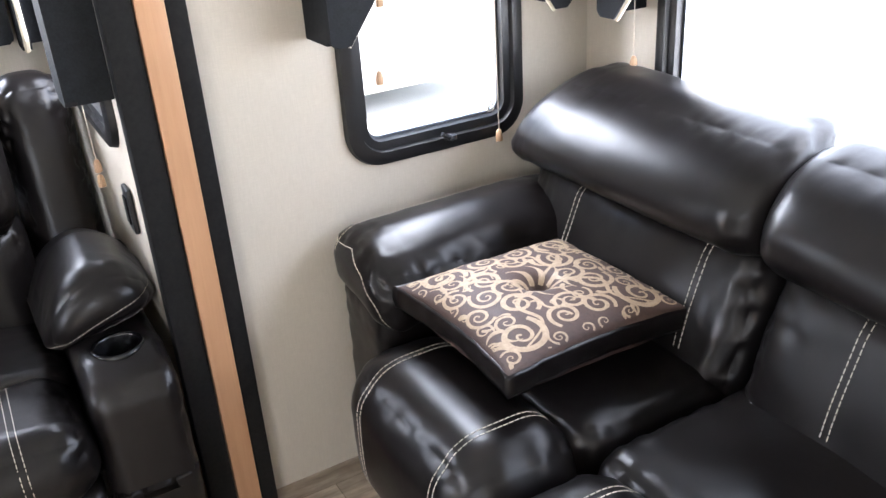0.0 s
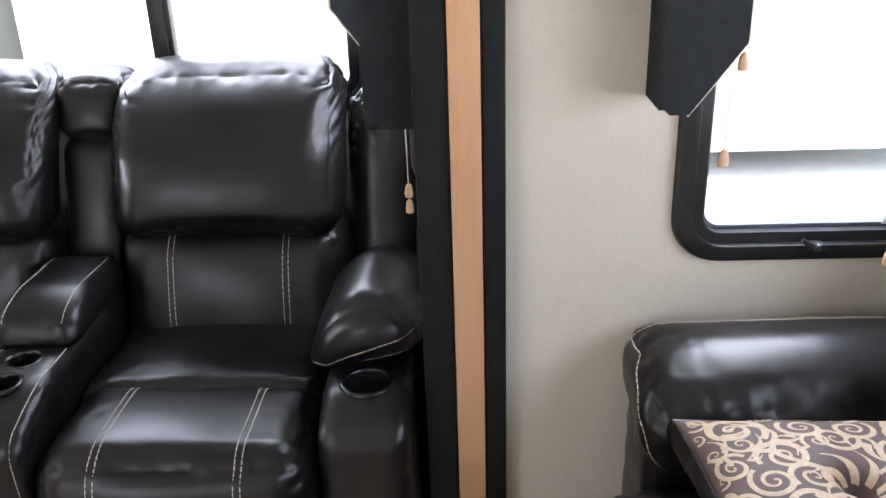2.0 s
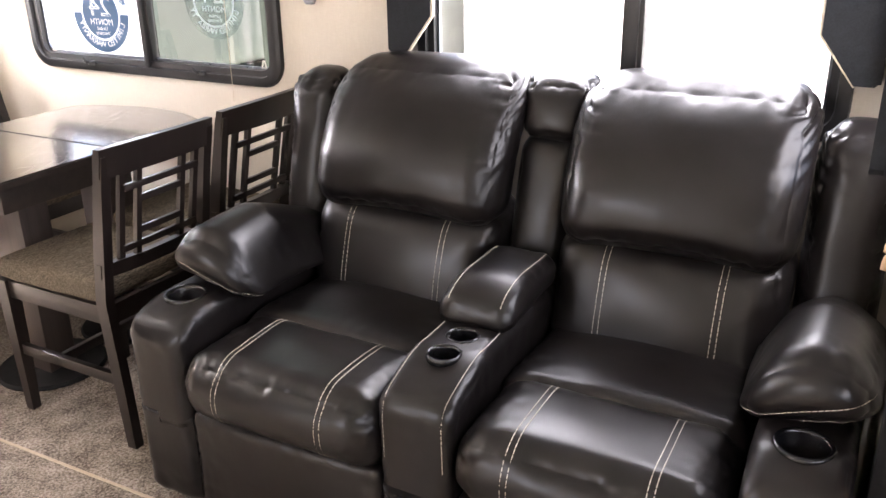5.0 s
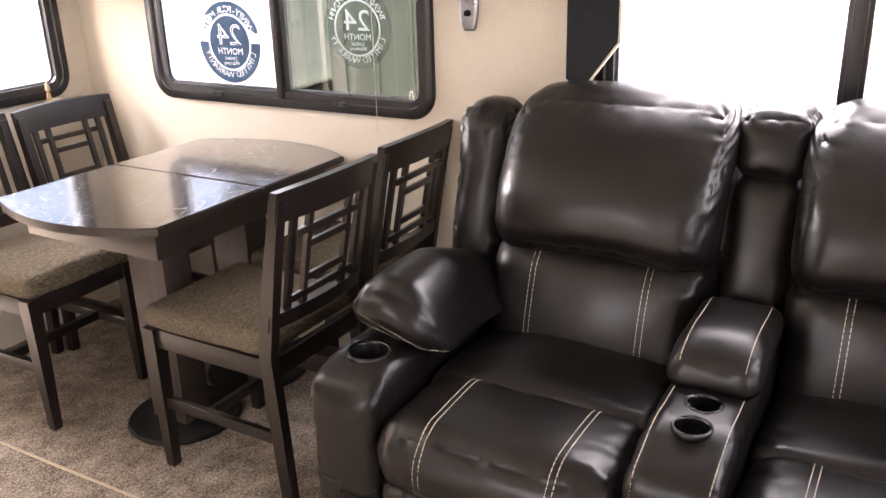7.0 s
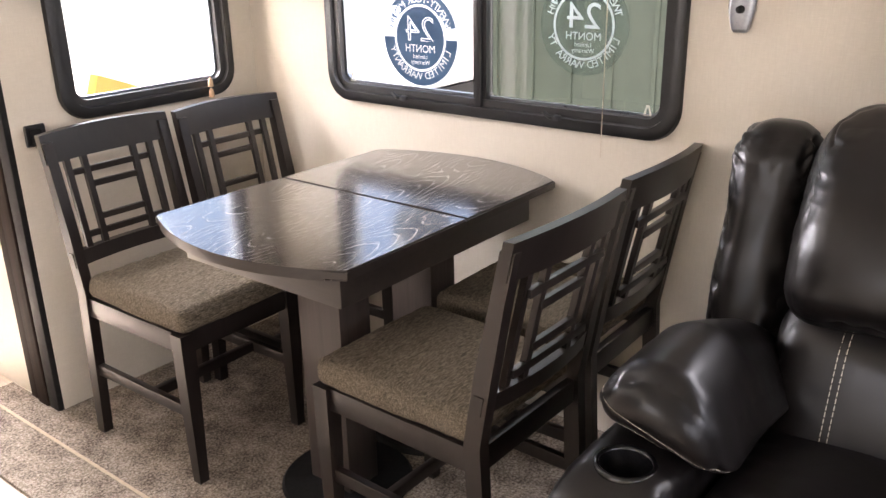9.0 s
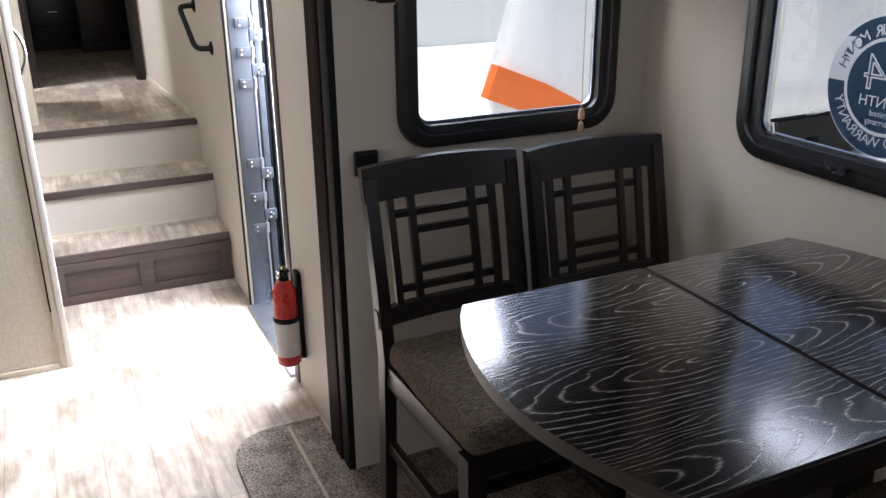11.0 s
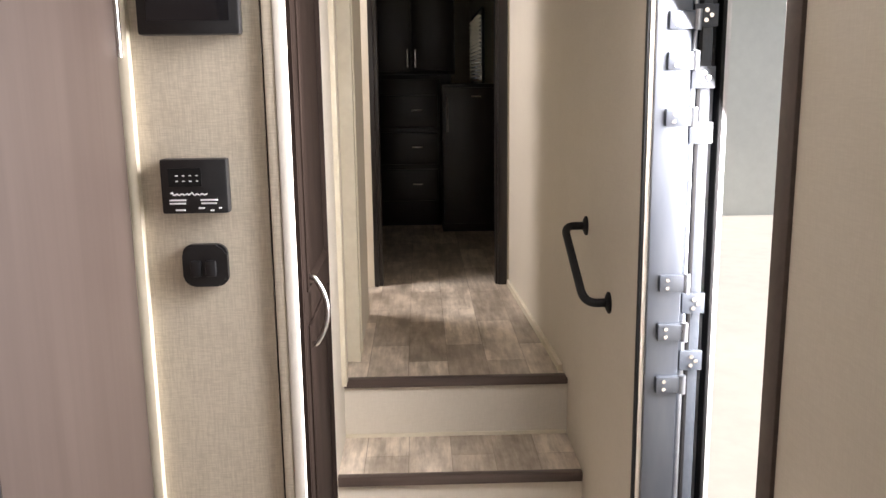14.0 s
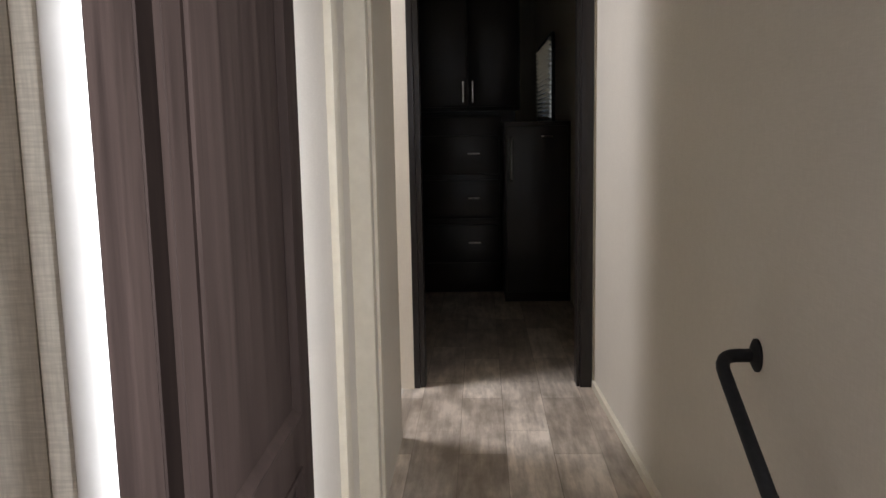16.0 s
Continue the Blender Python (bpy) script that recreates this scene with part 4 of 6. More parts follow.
def outlet(name, at, size, axis, label):
    o = thing(name, at, label, "outlet")
    x, y, z = at
    if axis == "y-":
        part("plate", boxed(x - size[0], x + size[0], y - 0.012, y - 0.001, z - size[1], z + size[1], bevel=0.006, seg=3), BLACK, o)
        part("socket", boxed(x - size[0] * 0.5, x + size[0] * 0.5, y - 0.015, y - 0.011, z - size[1] * 0.6, z + size[1] * 0.6, bevel=0.002), SEAL, o)
    else:
        part("plate", boxed(x - size[0], x + size[0], y + 0.001, y + 0.012, z - size[1], z + size[1], bevel=0.006, seg=3), BLACK, o)
        part("socket", boxed(x - size[0] * 0.5, x + size[0] * 0.5, y + 0.011, y + 0.016, z - size[1] * 0.6, z + size[1] * 0.6, bevel=0.002), SEAL, o)
    return o


outlet("power_outlet", (1.672, SY1, 0.852), (0.03, 0.03), "y-", "black wall outlet behind the dining chair")
outlet("power_outlet", (1.80, SY0, 0.76), (0.028, 0.05), "y+", "black wall outlet beside the reclining loveseat")


# ---------- pantry ----------
def pantry():
    p = thing("pantry_cabinet", (0.8, 4.7, 0.0), "tall dark brown pantry cabinet beside the stairs", "cabinet")
    part("stile", boxed(0.905, 0.938, 4.3445, 4.466, 0.2, TOP - 0.05, bevel=0.003), BROWN, p)
    part("stile", boxed(0.90, 0.934, 4.972, 5.05, 0.2, TOP - 0.05, bevel=0.003), BROWN, p)
    part("body", boxed(0.88, 0.902, 4.39, 5.05, 0.2, TOP - 0.05, bevel=0.002), BROWN, p)
    d = part("door", holed("x", 0.918, 0.942, (4.494, 4.968), (0.205, TOP - 0.07), [(4.56, 4.925, 0.3, 0.985), (4.56, 4.925, 1.055, TOP - 0.15)]), BROWN, p, smooth=False)
    part("panel", boxed(0.922, 0.937, 4.545, 4.94, 0.29, 0.99, bevel=0.004), BROWN, d)
    part("panel", boxed(0.922, 0.937, 4.545, 4.94, 1.05, TOP - 0.145, bevel=0.004), BROWN, d)
    for z0, z1 in ((0.3, 0.985), (1.055, TOP - 0.15)):
        bm = bmesh.new()
        ring(bm, lambda u, v, w: (0.936 + w, u, v), [([(4.556, z0), (4.93, z0), (4.93, z1), (4.556, z1)], 0.009), ([(4.562, z0 + 0.006), (4.924, z0 + 0.006), (4.924, z1 - 0.006), (4.562, z1 - 0.006)], 0.011), ([(4.574, z0 + 0.018), (4.912, z0 + 0.018), (4.912, z1 - 0.018), (4.574, z1 - 0.018)], 0.0015), ([(4.556, z0), (4.93, z0), (4.93, z1), (4.556, z1)], -0.004)])
        part("moulding", bm, BROWN, d, smooth=False)
    edge = bmesh.new()
    for k in range(4):
        tube(edge, [(0.925 + 0.0045 * k, 4.497 + 0.006 * k - 0.004, 0.206), (0.925 + 0.0045 * k, 4.497 + 0.006 * k - 0.004, TOP - 0.071)], 0.0042, 8)
    part("edge_moulding", edge, BROWN, d, "ogee-moulded door edge")
    pts = [(0.942, 4.59, 1.08)] + arc((0.955, 4.59, 1.076), (1.0, 4.59, 1.008), (0.955, 4.588, 0.94), 12) + [(0.942, 4.588, 0.936)]
    part("handle", tube(bmesh.new(), pts, 0.006, 10), NICKEL, d, "curved brushed nickel handle", "all")
    part("kick_panel", boxed(0.89, 0.925, 4.38, 4.871, 0.0, 0.199, bevel=0.002), WHITE, p, "white kick panel")
    v = part("vent", boxed(0.926, 0.930, 4.52, 4.66, 0.05, 0.14, bevel=0.001), WHITE, p, "small louvred vent")
    for k in range(5):
        part("slat", boxed(0.929, 0.934, 4.53, 4.65, 0.06 + 0.015 * k, 0.068 + 0.015 * k, bevel=0.001), SEAL, v)
    return p


pantry()


# ---------- bathroom door with knob ----------
def bath_door():
    d = thing("interior_door", (0.675, 4.0, 0.02), "taupe wood-grain bathroom door standing open with a chrome knob", "door")
    part("leaf", prism(bmesh.new(), [(0.648, 4.312), (0.69, 4.312), (0.7262, 3.737), (0.684, 3.737)], 0.02, 1.95, "z"), TAUPE, d, smooth=False)
    part("edge_strip", boxed(0.672, 0.727, 3.72, 3.7365, 0.02, 1.95, bevel=0.003), SEAL, d, "black door edge")
    part("latch", lathe(bmesh.new(), (0.702, 3.7205, 0.905), [(0.012, 0.0), (0.012, -0.003), (0.006, -0.004)], 14, "y"), JAMB, d, "round latch plate")
    part("knob", lathe(bmesh.new(), (0.722, 3.768, 0.926), [(0.031, 0.0), (0.03, 0.006), (0.014, 0.012), (0.0105, 0.026), (0.012, 0.034), (0.022, 0.042), (0.026, 0.052), (0.024, 0.064), (0.012, 0.07)], 24, "x"), CHROME, d, "polished chrome door knob", "all")
    for z in (0.25, 1.51):
        part("hinge", rod(bmesh.new(), (0.692, 4.314, z), (0.692, 4.314, z + 0.11), 0.006), NICKEL, d)
    return d


bath_door()
# olive-brown all over, darker than the linen panel
structure("wall_end_post", boxed(0.646, 0.692, 3.60, 3.632, 0.0, TOP, bevel=0.003), OLIVE, "olive-brown post beside the bathroom door")



# ---------- stereo cabinet ----------
def stereo_cabinet():
    c = thing("end_cabinet", (0.3, 3.7, 0), "taupe laminate end cabinet with a black near edge", "cabinet")
    part("body", boxed(0.0, 0.55, 3.50, 3.875, 0.0, TOP - 0.02, bevel=0.002), TAUPE_PALE, c)
    part("edge_strip", boxed(0.538, 0.553, 3.871, 3.882, 0.0, TOP - 0.02, bevel=0.002), SEAL, c, "black edge strip")
    part("front", boxed(0.0, 0.552, 3.47, 3.499, 0.0, TOP - 0.02, bevel=0.002), SEAL, c, "black appliance front")
    s = thing("stereo", (0.56, 3.65, 1.1), "slim black wall stereo with silver buttons", "stereo")
    part("body", boxed(0.5505, 0.578, 3.482, 3.835, 1.055, 1.135, bevel=0.006), BLACK, s)
    part("display", boxed(0.5775, 0.5795, 3.62, 3.675, 1.078, 1.115), mat("grey_lcd", (0.3, 0.32, 0.29), 0.3), s, "grey display")
    for y in (3.495, 3.515, 3.53, 3.75, 3.775, 3.80):
        for z in (1.075, 1.1):
            part("button", boxed(0.577, 0.581, y, y + 0.012, z, z + 0.012, bevel=0.002), NICKEL, s)
    for y, z in ((3.565, 1.095), (3.59, 1.095), (3.70, 1.095), (3.725, 1.095)):
        part("dial", lathe(bmesh.new(), (0.577, y, z), [(0.013, 0), (0.012, 0.006), (0.006, 0.007)], 14, "x"), NICKEL, s)


stereo_cabinet()


# ---------- fire extinguisher ----------
def extinguisher():
    e = thing("fire_extinguisher", (1.565, 3.80, 0.12), "small red fire extinguisher with a white label on a black bracket", "fire extinguisher")
    x, y = 1.563, 3.80
    part("cylinder", lathe(bmesh.new(), (x, y, 0.125), [(0.03, 0), (0.036, 0.006), (0.037, 0.03), (0.037, 0.22), (0.034, 0.245), (0.022, 0.268), (0.014, 0.275)], 28), RED, e, smooth="all")
    part("label", lathe(bmesh.new(), (x, y, 0.125), [(0.0374, 0.035), (0.0377, 0.036), (0.0377, 0.16), (0.0374, 0.161)], 28), PAPER, e, "white instruction label")
    v = part("valve", lathe(bmesh.new(), (x, y, 0.398), [(0.014, 0), (0.015, 0.02), (0.009, 0.026), (0.009, 0.04)], 14), SEAL, e, "black valve")
    bm = bmesh.new()
    tube(bm, [(x, y, 0.43), (x, y - 0.02, 0.445), (x, y - 0.06, 0.45)], 0.006, 8)
    tube(bm, [(x, y + 0.004, 0.42), (x, y - 0.02, 0.428), (x, y - 0.05, 0.42)], 0.005, 8)
    part("lever", bm, SEAL, v)
    part("gauge", lathe(bmesh.new(), (x - 0.013, y, 0.415), [(0.011, 0), (0.011, -0.006), (0.004, -0.007)], 14, "x"), NICKEL, v)
    part("pull_pin", lathe(bmesh.new(), (x, y - 0.012, 0.44), [(0.009, 0), (0.009, 0.003)], 10), mat("yellow_tag", (0.6, 0.5, 0.05), 0.5), v, "yellow pin tag")
    b = part("bracket", boxed(x + 0.034, HX - 0.0005, y - 0.02, y + 0.02, 0.14, 0.42, bevel=0.003), SEAL, e, "black wall bracket")
    part("strap", lathe(bmesh.new(), (x, y, 0.27), [(0.0385, 0), (0.0395, 0.002), (0.0395, 0.014), (0.0385, 0.016)], 24), SEAL, b)
    return e


extinguisher()

# ---------- chrome hook between the slide-out windows ----------
hk = thing("wall_hook", (2.465, 1.69, 1.15), "satin metal teardrop hook on the wall between the windows", "hook")
part("plate", puff(2.455, 2.4695, 1.66, 1.72, 1.14, 1.28, 0.007, n=8, shape=lambda p: Vector((p.x, 1.69 + (p.y - 1.69) * (0.5 + 0.5 * min(1, max(0, (p.z - 1.14)) / 0.05) ** 0.6), p.z))), ALUMINIUM, hk, smooth="all")
part("pin", lathe(bmesh.new(), (2.456, 1.69, 1.19), [(0.009, 0), (0.008, -0.012), (0.004, -0.014)], 12, "x"), SEAL, hk)

# ---------- reclining loveseat ----------
def cut_round(bm, x, y, z, r):
    """Opens a round hole in an upward face for a cup."""
    gone = [f for f in bm.faces if f.normal.z > 0.3 and f.calc_center_median().z > z and (f.calc_center_median().xy - Vector((x, y))).length < r]
    bmesh.ops.delete(bm, geom=gone, context="FACES")
    return bm


def cup(parent, x, y, z, r):
    c = part("cup_holder", lathe(bmesh.new(), (x, y, z), [(r * 0.8, -0.07), (r * 0.82, -0.069), (r * 0.9, 0.0), (r * 0.95, 0.006), (r * 1.06, 0.006), (r * 1.12, 0.003), (r * 1.13, -0.012), (r * 1.0, -0.012), (r * 0.84, -0.075)], 28), CUP, parent, "black plastic cup holder", "all")
    return c


def sew(rows, parent, label):
    for row in rows:
        part("stitching", row, STITCH, parent, label, False)


def side_lean(x0, z0, k):
    """Leans a back cushion towards +x with height."""
    return lambda p: Vector((p.x + max(0.0, p.z - z0) * k, p.y, p.z))


def recliner():
    s = thing("reclining_loveseat", (1.9, 0.82, 0), "dark brown leather reclining loveseat with centre console and pale stitching", "sofa")
    part("base", boxed(1.60, 2.36, 0.05, 1.60, 0.03, 0.30, bevel=0.01), LEATHER, s)
    up = lambda k: Vector((0, k, 0))
    for i, (a, b) in enumerate(((0.205, 0.730), (0.892, 1.43))):
        # footrest: a fat roll at the front that overhangs a plain panel
        def roll(p):
            f = max(0.0, min(1.0, (0.40 - p.z) / 0.1))
            return Vector((p.x + 0.022 * f * f, p.y, p.z))
        bm = puff(1.475, 1.79, a, b, 0.295, 0.478, 0.078, (0.012, 0.0, 0.01), 0.005, 22, roll, i, res=0.0075)
        rows = []
        for y in (a + 0.13, b - 0.13):
            rows.append(stitches(bm, [(1.74, y, 0.9), (1.56, y, 0.9), (1.2, y, 0.42), (1.2, y, 0.31)], [(0, 0, -1), (0.15, 0, -1), (1, 0, -0.1), (1, 0, 0)], up(0.013)))
        f = part("footrest", bm, LEATHER, s, smooth="all")
        sew(rows, f, "pale double stitching")
        part("lower_panel", puff(1.512, 1.62, a + 0.004, b - 0.004, 0.045, 0.312, 0.025, (0.006, 0, 0), 0.004, 10, None, i + 70), LEATHER, s, smooth="all")
        def sag(p):
            return Vector((p.x, p.y, p.z - 0.02 * (p.x - 1.75) / 0.3))
        part("seat_cushion", puff(1.72, 2.16, a, b, 0.3, 0.48, 0.05, (0, 0, 0.028), 0.004, 18, sag, i + 3), LEATHER, s, smooth="all")
        bm = puff(1.985, 2.22, a - 0.004, b + 0.004, 0.40, 0.705, 0.075, (0.03, 0, 0.02), 0.006, 20, side_lean(2.0, 0.4, 0.3), i + 5)
        rows = [stitches(bm, [(1.6, y, 0.70), (1.6, y, 0.47)], (1, 0, 0), up(0.013)) for y in (a + 0.13, b - 0.13)]
        l = part("lumbar_cushion", bm, LEATHER, s, smooth="all")
        sew(rows, l, "pale double stitching")
        def head(p):
            t = (p.z - 0.655) / 0.37
            u = (p.y - (a + b) / 2) / ((b - a) / 2)
            return Vector((p.x + 0.2 * max(0, t) - 0.055 * math.sin(math.pi * max(0, min(1, t))) + 0.04 * max(0, t - 0.75), p.y, p.z + (0.03 * (1 - u * u) - 0.012) * max(0, 1 - t) ** 2))
        part("back_cushion", puff(2.03, 2.22, a - 0.002, b + 0.002, 0.662, 1.03, 0.08, (0.024, 0.004, 0.012), 0.004, 40, head, i + 8, 0.0065, 0.0065), LEATHER, s, smooth="all")
    # side wings and the narrow middle back
    for i, (a, b, top) in enumerate(((0.03, 0.20, 0.965), (1.435, 1.60, 0.985))):
        part("wing", puff(2.08, 2.24, a, b, 0.30, top, 0.065, (0.015, 0, 0.01), 0.008, 28, side_lean(2.1, 0.4, 0.24), i + 12, 0.006, 0.0075), LEATHER, s, smooth="all")
    part("middle_back", puff(2.09, 2.26, 0.732, 0.893, 0.5, 0.878, 0.045, (0.015, 0, 0), 0.004, 18, side_lean(2.1, 0.45, 0.3), 15), LEATHER, s, smooth="all")
    part("middle_back", puff(2.088, 2.262, 0.73, 0.895, 0.868, 1.005, 0.04, (0.012, 0, 0.012), 0.006, 26, side_lean(2.1, 0.45, 0.3), 16, 0.007, 0.0065), LEATHER, s, smooth="all")
    # console
    def slope(p):
        return Vector((p.x + 0.03 * max(0, 0.3 - p.z), p.y, p.z - (0.05 * max(0, (1.66 - p.x) / 0.16) ** 1.5 if p.z > 0.3 else 0)))
    bm = puff(1.50, 2.12, 0.728, 0.897, 0.03, 0.553, 0.03, (0, 0, 0.004), 0.003, 30, slope, 20)
    for x in (1.64, 1.728):
        cut_round(bm, x, 0.81, 0.5, 0.034)
    rows = [stitches(bm, [(1.85, y, 0.9), (1.57, y, 0.9), (1.3, y, 0.5), (1.3, y, 0.35)], [(0, 0, -1), (0.1, 0, -1), (1, 0, -0.2), (1, 0, 0)]) for y in (0.746, 0.879)]
    c = part("console", bm, LEATHER, s, smooth="all")
    sew(rows, c, "pale edge stitching")
    for x in (1.64, 1.728):
        cup(s, x, 0.81, 0.552, 0.034)
    bm = puff(1.775, 2.085, 0.722, 0.903, 0.548, 0.635, 0.035, (0, 0, 0.008), 0.004, 20, lambda p: Vector((p.x, p.y, p.z - 0.03 * max(0, (1.9 - p.x) / 0.12) ** 2 * (1 if p.z > 0.58 else 0.2))), 21)
    rows = [stitches(bm, [(2.06, y, 0.9), (1.8, y, 0.9), (1.6, y, 0.6)], [(0, 0, -1), (0.1, 0, -1), (1, 0, 0)]) for y in (0.75, 0.876)]
    l = part("console_lid", bm, LEATHER, s, smooth="all")
    sew(rows, l, "pale edge stitching")
    # end posts with cup holders, and the arm pads over them
    for i, (a, b, s1) in enumerate(((0.028, 0.198, -1), (1.43, 1.605, 1))):
        mid = (a + b) / 2
        def post(p):
            return Vector((p.x, p.y, p.z - (0.05 * max(0, (1.62 - p.x) / 0.12) ** 1.5 if p.z > 0.3 else 0)))
        bm = puff(1.515, 2.2, a, b, 0.03, 0.545, 0.035, (0.004, 0.004, 0.003), 0.003, 30, post, 24 + i)
        cut_round(bm, 1.642, mid, 0.5, 0.047)
        part("arm_post", bm, LEATHER, s, smooth="all")
        cup(s, 1.642, mid, 0.543, 0.047)
        y0, y1 = (a - 0.022, b + 0.04) if i == 0 else (a - 0.055, b + 0.01)
        outer = y0 if i == 0 else y1
        def across(y):
            """0 at the outer side of the arm, 1 at the seat."""
            return min(1.0, max(0.0, abs(y - outer) / (y1 - y0)))
        def pad(p):
            w = across(p.y)
            low = 0.562 - 0.065 * w * w
            high = 0.628 + 0.07 * math.sin(math.pi * min(1.0, w * 0.95)) ** 0.8 - 0.07 * w ** 3 - 0.3 * max(0.0, p.x - 1.9)
            return Vector((p.x + 0.02 * w * w - 0.012 * math.sin(math.pi * w), p.y, low + (high - low) * (p.z - 0.55) / 0.12))
        bm = puff(1.688, 2.19, y0, y1, 0.55, 0.67, 0.058, (0.016, 0.004, 0.012), 0.004, 28, pad, 27 + i, 0.0, 0.0075)
        rows = []
        for top, mid_drop, end in ((0.624, 0.018, 0.085), (0.574, 0.018, 0.06)):
            line = []
            for q in [j / 24 for j in range(25)]:
                w = across(y0 + (y1 - y0) * q)
                line.append((1.2, y0 + (y1 - y0) * q, top - mid_drop * w - end * w * w))
            rows.append(stitches(bm, line, (1, 0, 0), pitch=0.008))
        p = part("arm_pad", bm, LEATHER, s, smooth="all")
        sew(rows, p, "pale edge stitching")
    return s


recliner()


# ---------- rear sofa ----------
def rear_sofa():
    s = thing("sofa", (0.6, -0.6, 0), "dark brown leather sofa with pale stitching against the rear wall", "sofa")
    part("base", boxed(-0.38, 1.42, -1.0, -0.36, 0.03, 0.36, bevel=0.01), LEATHER, s)
    side = Vector((0.013, 0, 0))
    for i, (a, b) in enumerate(((-0.08, 0.42), (0.42, 0.92), (0.92, 1.43))):
        bm = puff(a + 0.002, b - 0.002, -0.53, -0.255, 0.16, 0.502, 0.10, (0, 0.008, 0.006), 0.004, 24, lambda p: Vector((p.x, p.y - 0.05 * max(0, (0.3 - p.z) / 0.2) ** 2, p.z)), 31 + i)
        rows = [stitches(bm, [(x, -0.5, 0.9), (x, -0.28, 0.9), (x, 0.2, 0.4), (x, 0.2, 0.18)], [(0, 0, -1), (0, -0.15, -1), (0, -1, -0.1), (0, -1, 0)], side) for x in (a + 0.115, b - (0.115 if i < 2 else 0.115))]
        f = part("front_roll", bm, LEATHER, s, smooth="all")
        sew(rows, f, "pale double stitching")
        part("seat_cushion", puff(a + 0.002, b - 0.002, -1.0, -0.49, 0.32, 0.485, 0.05, (0, 0, 0.022), 0.004, 20, None, 35 + i), LEATHER, s, smooth="all")
    for i, (a, b) in enumerate(((-0.2, 0.315), (0.32, 0.895), (0.90, 1.60))):
        lean = lambda p: Vector((p.x, p.y - 0.34 * max(0, p.z - 0.45), p.z))
        bm = puff(a, b, -1.0, -0.79, 0.42, 0.752, 0.07, (0, 0.026, 0.01), 0.008, 26, lean, 40 + i, 0.0, 0.0085)
        rows = [stitches(bm, [(x, -0.3, 0.75), (x, -0.3, 0.5)], (0, -1, 0), side) for x in (a + 0.13, b - 0.2)]
        l = part("lumbar_cushion", bm, LEATHER, s, smooth="all")
        sew(rows, l, "pale double stitching")
        def hd(p):
            t = max(0, (p.z - 0.70) / 0.235)
            return Vector((p.x - (0.11 * t * max(0, (p.x - 1.3) / 0.35) if i == 2 else 0), p.y - 0.10 * t * t + 0.035 * math.sin(math.pi * min(1, t)), p.z))
        part("back_cushion", puff(a - 0.003, b + 0.01 + (0.05 if i == 2 else 0), -1.02, -0.83, 0.715, 0.935, 0.07, (0, 0.026, 0.002), 0.0035, 34, hd, 44 + i, 0.0, 0.0075), LEATHER, s, smooth="all")
    # arm along the side wall
    part("arm_side", puff(1.425, 1.645, -0.95, -0.375, 0.03, 0.56, 0.04, (0.01, 0.006, 0), 0.005, 20, None, 50), LEATHER, s, smooth="all")
    bm = puff(1.415, 1.668, -0.96, -0.365, 0.515, 0.668, 0.06, (0.004, 0.006, 0.012), 0.006, 26, lambda p: Vector((p.x, p.y, p.z - 0.05 * max(0, (1.56 - p.x) / 0.145) ** 1.6)), 51, 0.0, 0.0075)
    row = stitches(bm, [(1.655, 0.2, 0.64), (1.56, 0.2, 0.645), (1.49, 0.2, 0.61), (1.445, 0.2, 0.56), (1.425, 0.2, 0.5)], (0, -1, 0), pitch=0.009)
    row2 = stitches(bm, [(1.62, -0.36, 1.2), (1.62, -0.95, 1.2)], (0, 0, -1), pitch=0.009)
    a = part("arm_pad", bm, LEATHER, s, smooth="all")
    sew([row, row2], a, "pale edge stitching")
    part("arm_side", puff(-0.45, -0.18, -0.96, -0.34, 0.03, 0.66, 0.06, (0.01, 0.006, 0.01), 0.005, 16, None, 53), LEATHER, s, smooth="all")
    return s


rear_sofa()


# ---------- scroll-patterned throw pillow ----------
def scroll_material():
    """Dark brown cloth with tan ground for curls."""
    return mottled("brown_damask", (0.055, 0.031, 0.025), (0.09, 0.056, 0.046), 90, 0.62, bumps=0.3)


